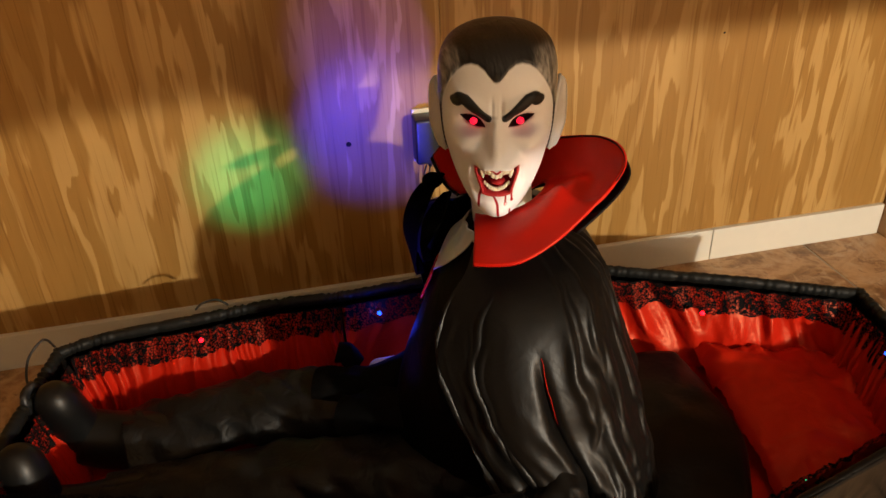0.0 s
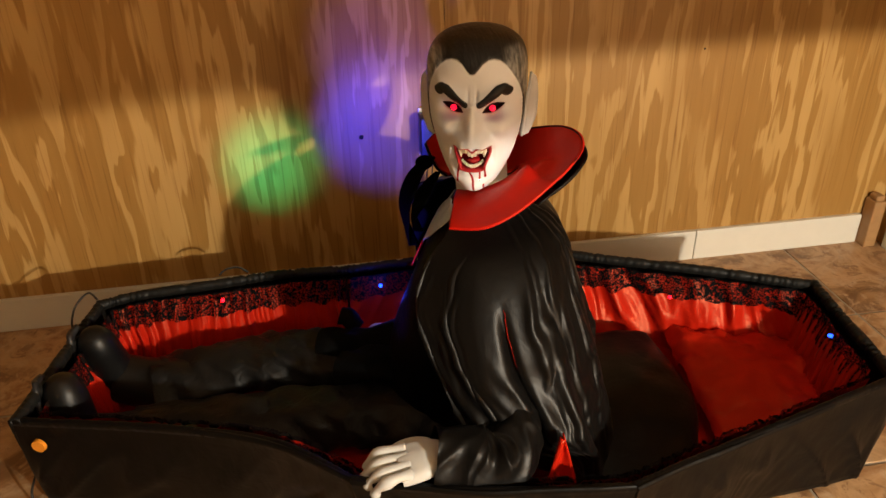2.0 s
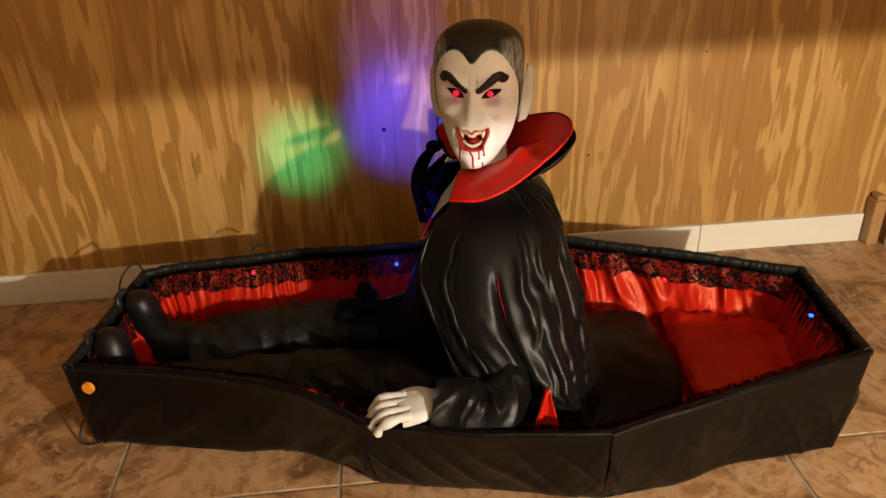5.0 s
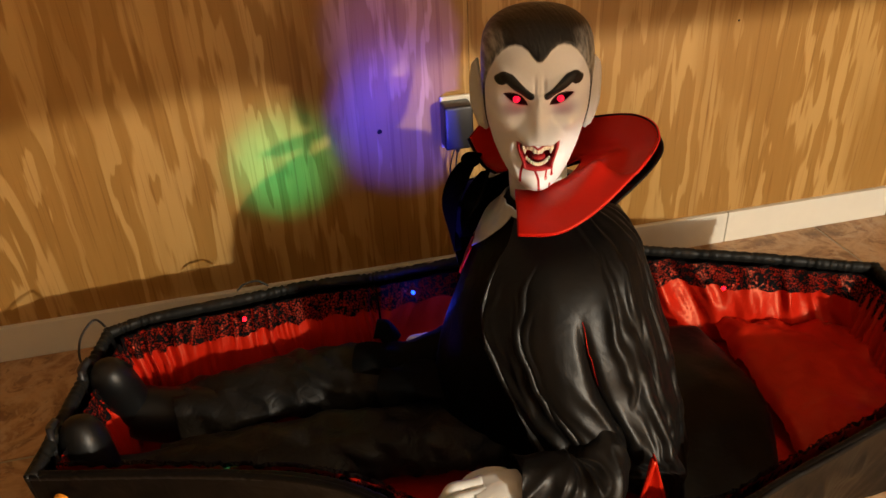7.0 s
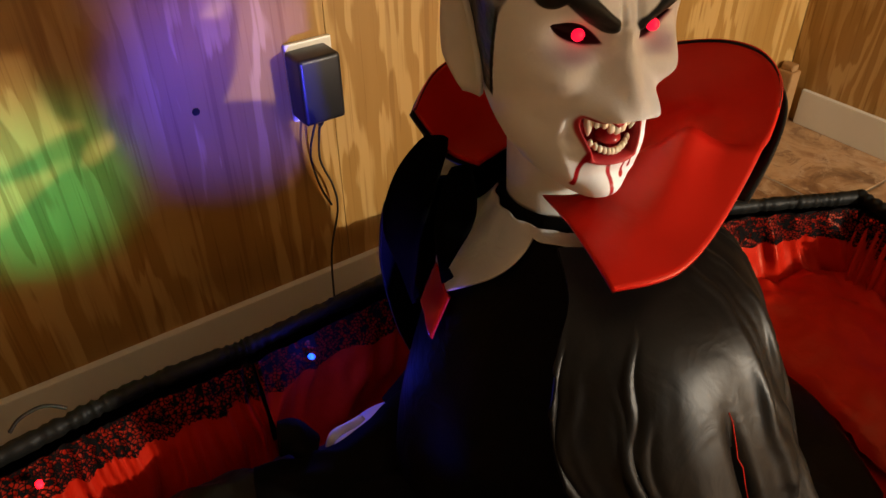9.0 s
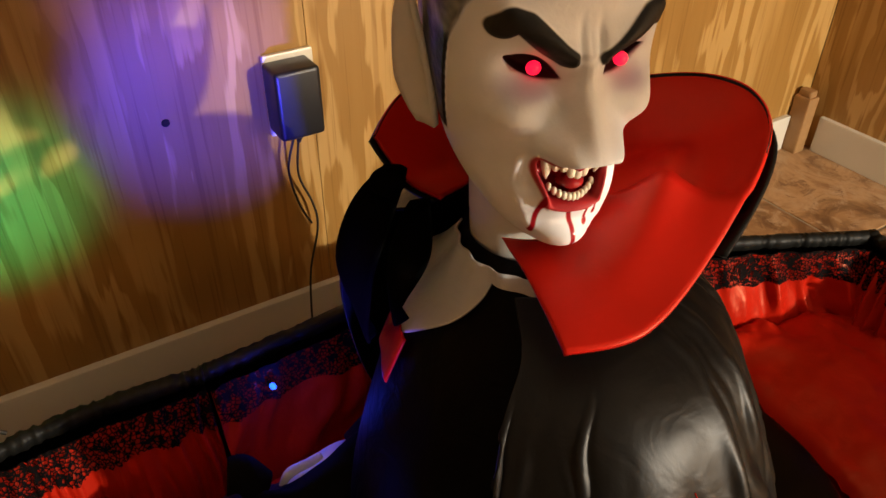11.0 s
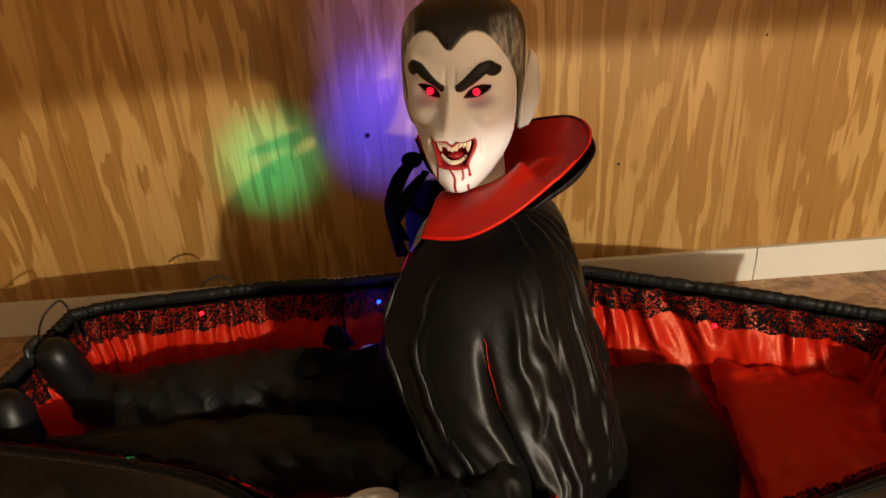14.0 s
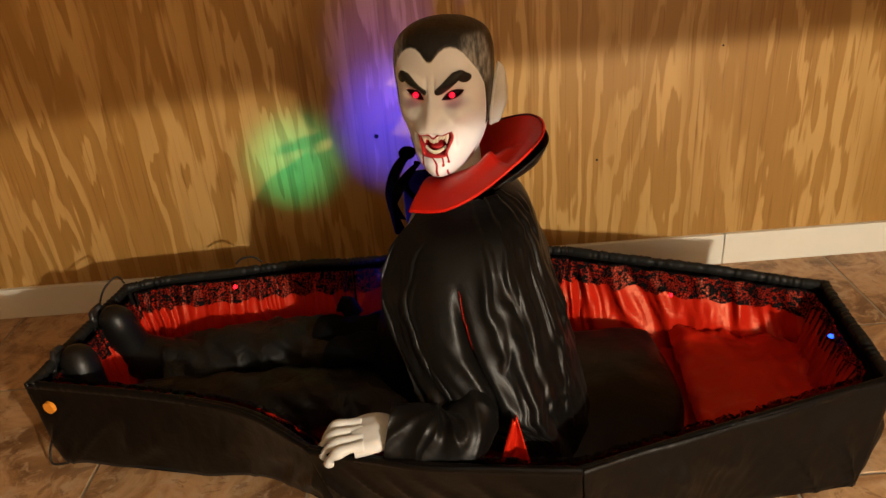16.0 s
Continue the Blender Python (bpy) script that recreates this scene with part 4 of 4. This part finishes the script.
def collar():
    """A tall stiff collar that opens to the dummy's front: red inside, black outside with a piped edge."""
    base = [(0.126, -0.535, 0.515), (0.145, -0.562, 0.524), (0.190, -0.564, 0.536), (0.226, -0.533, 0.540), (0.238, -0.492, 0.528), (0.222, -0.452, 0.500), (0.186, -0.436, 0.500), (0.152, -0.438, 0.502), (0.126, -0.448, 0.505)]
    edge = [(0.092, -0.652, 0.507), (0.150, -0.668, 0.512), (0.228, -0.652, 0.546), (0.304, -0.612, 0.599), (0.296, -0.556, 0.613), (0.254, -0.455, 0.588), (0.200, -0.380, 0.575), (0.145, -0.368, 0.562), (0.095, -0.379, 0.548)]
    n = 90
    b, e = spline(base, n), spline(edge, n)
    rows = []
    for i in range(26):
        t = i / 25
        row = []
        for j in range(n):
            p = b[j] * (1 - t) + e[j] * t
            out = p[:2] - np.array((0.18, -0.5))
            out = out / np.linalg.norm(out)
            u = j / (n - 1)
            wave = 0.004 * wob(u * 7, t * 2, 3) + 0.006 * math.sin(u * 17) * t * rise(np.array(u), 0.3, 0.6)
            bow = (-0.006 if u < 0.3 else 0.014) * math.sin(math.pi * t)
            # the front wing turns over along a soft ridge
            turn = 0.020 * math.exp(-((u - 0.33) / 0.085) ** 2 - ((t - 0.42) / 0.20) ** 2)
            row.append((p[0] + out[0] * wave, p[1] + out[1] * wave, p[2] - bow + wave + turn))
        rows.append(row)
    rows = np.array(rows)
    ob = on_cape(Shape().add(*sheet(rows, -0.004), REDCOL), "collar", "tall red satin stand-up collar")
    shell = rows.copy()
    mid = np.array((0.18, -0.5))
    d = shell[:, :, :2] - mid
    d /= np.linalg.norm(d, axis=2, keepdims=True)
    k, t = np.linspace(0, 1, n)[None, :], np.linspace(0, 1, 26)[:, None]
    loose = np.exp(-((k - 0.40) / 0.13) ** 2) * np.sin(math.pi * np.clip(t * 0.94, 0, 1)) ** 0.6
    shell[:, :, :2] += d * (0.006 + 0.010 * loose)[:, :, None]
    shell[:, :, 2] -= 0.008 + 0.026 * loose
    on_cape(Shape().add(*sheet(shell[:, 22:], 0.003), CAPE), "collar_shell", "black satin back of the collar", ob)
    rim = rows[-1] + np.array((0, 0, -0.002))
    on_cape(Shape().add(*tube(rim[30:], 0.0014, 8), CAPE), "collar_piping", "black piped collar edge", ob)


collar()


def ribbon():
    """The limp black ties of the cape in front of the shirt."""
    s = Shape()
    for pts, w in (([(0.098, -0.415, 0.525), (0.070, -0.425, 0.50), (0.050, -0.43, 0.45), (0.056, -0.43, 0.40), (0.062, -0.43, 0.36)], 0.045), ([(0.100, -0.45, 0.51), (0.075, -0.48, 0.485), (0.064, -0.485, 0.45), (0.066, -0.48, 0.415)], 0.030)):
        p = spline(pts, 24)
        rows = [[(q[0] + 0.01 * math.sin(k * 3 + i * 0.2), q[1] + (k - 0.5) * w * (0.5 + 0.5 * math.sin(math.pi * min(1, 0.2 + i / 26))), q[2] - 0.012 * (k - 0.5)) for k in np.linspace(0, 1, 9)] for i, q in enumerate(p)]
        s.add(*sheet(rows, 0.003), VELVET)
    s.add(*ball((0.088, -0.425, 0.520), 0.016, 0.015, 0.012), VELVET)
    on_cape(s, "tie", "limp black tie ribbon")


ribbon()
tagged(cape, "black satin cape with a tall red collar worn by the dummy", "cape")

# ---- the string of lights ----


def led(place, aim, material, colour):
    ob = root("led_light", place)
    d = Vector(aim).normalized()
    m = d.to_track_quat("Z", "Y").to_matrix()

    def put(v):
        return [m @ Vector(p) for p in v]

    v, f = tube([(0, 0, -0.012), (0, 0, 0.0)], [0.004, 0.0042], 12)
    part("socket", Shape().add(put(v), f, PLASTIC), ob)
    v, f = tube([(0, 0, 0), (0, 0, 0.005), (0, 0, 0.0075), (0, 0, 0.009)], [0.0038, 0.0038, 0.0030, 0.0010], 12)
    part("bulb", Shape().add(put(v), f, material), ob)
    tagged(ob, f"small {colour} LED bulb poking through the lace trim", "LED light", "string of casket lights")


led((-0.32, -0.281, 0.192), (0.1, -1, 0.4), LED_RED, "red")
led((0.005, -0.260, 0.174), (0, -1, 0.5), LED_BLUE, "blue")
led((0.594, -0.410, 0.166), (-0.3, -1, 0.5), LED_RED, "red")
led((0.818, -0.618, 0.184), (-1, -0.2, 0.5), LED_BLUE, "blue")
led((0.54, -0.808, 0.150), (0.1, 0.6, 0.8), LED_GREEN, "green")
led((-0.350, -0.650, 0.172), (0.1, 0.5, 0.8), LED_GREEN, "green")

# ---- on the wall ----


def outlet():
    ob = root("wall_outlet", (0.167, -0.004, 0.418))
    s = Shape().add(*box(-0.035, 0.035, -0.0035, 0.004, -0.057, 0.057, 0.0025), IVORY)
    part("plate", s, ob, "ivory cover plate", False)
    for dz in (-0.019, 0.019):
        s = Shape().add(*box(-0.017, 0.017, -0.005, -0.003, dz - 0.014, dz + 0.014, 0.001), IVORY)
        part("socket", s, ob, "", False)
    s = Shape().add(*ball((0, -0.004, 0), 0.003, 0.0015, 0.003, 10, 6), IVORY)
    part("screw", s, ob)
    tagged(ob, "ivory double wall outlet in the plywood panelling", "wall outlet")


outlet()


def adapter():
    ob = root("power_adapter", (0.161, -0.031, 0.4195))
    part("body", Shape().add(*box(-0.031, 0.031, -0.021, 0.026, -0.0475, 0.0475, 0.006, 3), PLASTIC), ob)
    part("strain_relief", Shape().add(*tube([(0, 0, -0.046), (0, 0, -0.056), (0, 0.004, -0.064)], [0.006, 0.005, 0.003], 10), PLASTIC), ob)
    for k, pts in enumerate(([(0.0, 0.004, -0.06), (-0.003, 0.012, -0.12), (0.014, 0.014, -0.175), (0.017, 0.014, -0.22), (-0.005, 0.010, -0.30), (-0.028, -0.03, -0.40)], [(-0.006, 0.004, -0.055), (-0.016, 0.014, -0.11), (-0.006, 0.016, -0.17), (0.010, 0.018, -0.21)])):
        part("cable", Shape().add(*tube(spline(pts, 40), 0.0017, 8), WIRE), ob, "thin dark hanging cable")
    tagged(ob, "black plug-in power adapter with a hanging cable", "power adapter")


adapter()


def nail_hole(x, z, r, name, label):
    ob = Shape().add(*ball((x, -0.0005, z), r, 0.001, r, 10, 6), HOLE).make(name)
    tagged(ob, label, name.replace("_", " "))


nail_hole(0.0, 0.414, 0.0055, "screw_hole", "dark screw hole in the plywood panelling")
nail_hole(0.527, 0.311, 0.0028, "nail_mark", "small dark nail mark in the plywood")
nail_hole(0.81, 0.565, 0.0025, "nail_mark", "small dark nail mark in the plywood")


def loose_wire(points, label):
    ob = Shape().add(*tube(spline(points, 40), 0.0022, 8), WIRE).make("cable")
    tagged(ob, label, "cable")


loose_wire([(-0.565, -0.262, 0.212), (-0.583, -0.252, 0.224), (-0.606, -0.275, 0.208), (-0.610, -0.305, 0.185), (-0.596, -0.33, 0.175), (-0.588, -0.345, 0.185)], "thin black cable looped over the casket foot end")
loose_wire([(-0.33, -0.212, 0.212), (-0.315, -0.208, 0.222), (-0.29, -0.207, 0.224), (-0.27, -0.212, 0.212)], "thin black cable loop over the casket rim")
loose_wire([(-0.606, -0.585, 0.10), (-0.636, -0.575, 0.055), (-0.65, -0.58, 0.02), (-0.643, -0.59, 0.004), (-0.612, -0.592, 0.006)], "thin black cable lying beside the casket")

# ---- planks and tiles ----
for a, b in ((-2.6, -2.243), (-2.243, -1.022), (-1.022, 0.198), (0.198, 1.40)):
    Shape().add(*box(a + 0.0004, b - 0.0004, 0.0, 0.010, 0.0, TOP, 0.0006, 1), WOOD).make("panel", wall_north, False)
y = 0.0
while y > -4.5:
    ob = Shape().add(*box(X1, X1 + 0.010, y - 1.2192, y - 0.0004, 0.0, TOP, 0.001, 1), WOOD).make("panel", wall_east, False)
    y -= 1.22

size, gap = 0.4195, 0.006
vv, ff = box(-(size - gap) / 2, (size - gap) / 2, -(size - gap) / 2, (size - gap) / 2, -0.008, 0.0, 0.0018, 2)
tile_mesh = None
for i in range(-5, 5):
    for j in range(-10, 1):
        cx, cy = -0.555 + (i + 0.5) * size, -0.33 + (j + 0.5) * size * 1.04
        if tile_mesh is None:
            tile = Shape().add(vv, ff, TILE).make("tile", floor, False)
            tile.scale = (1, 1.04, 1)
            tile_mesh = tile.data
        else:
            tile = new("tile", tile_mesh)
            tile.parent, tile.scale = floor, (1, 1.04, 1)
        tile.location = (cx, cy, 0.0)
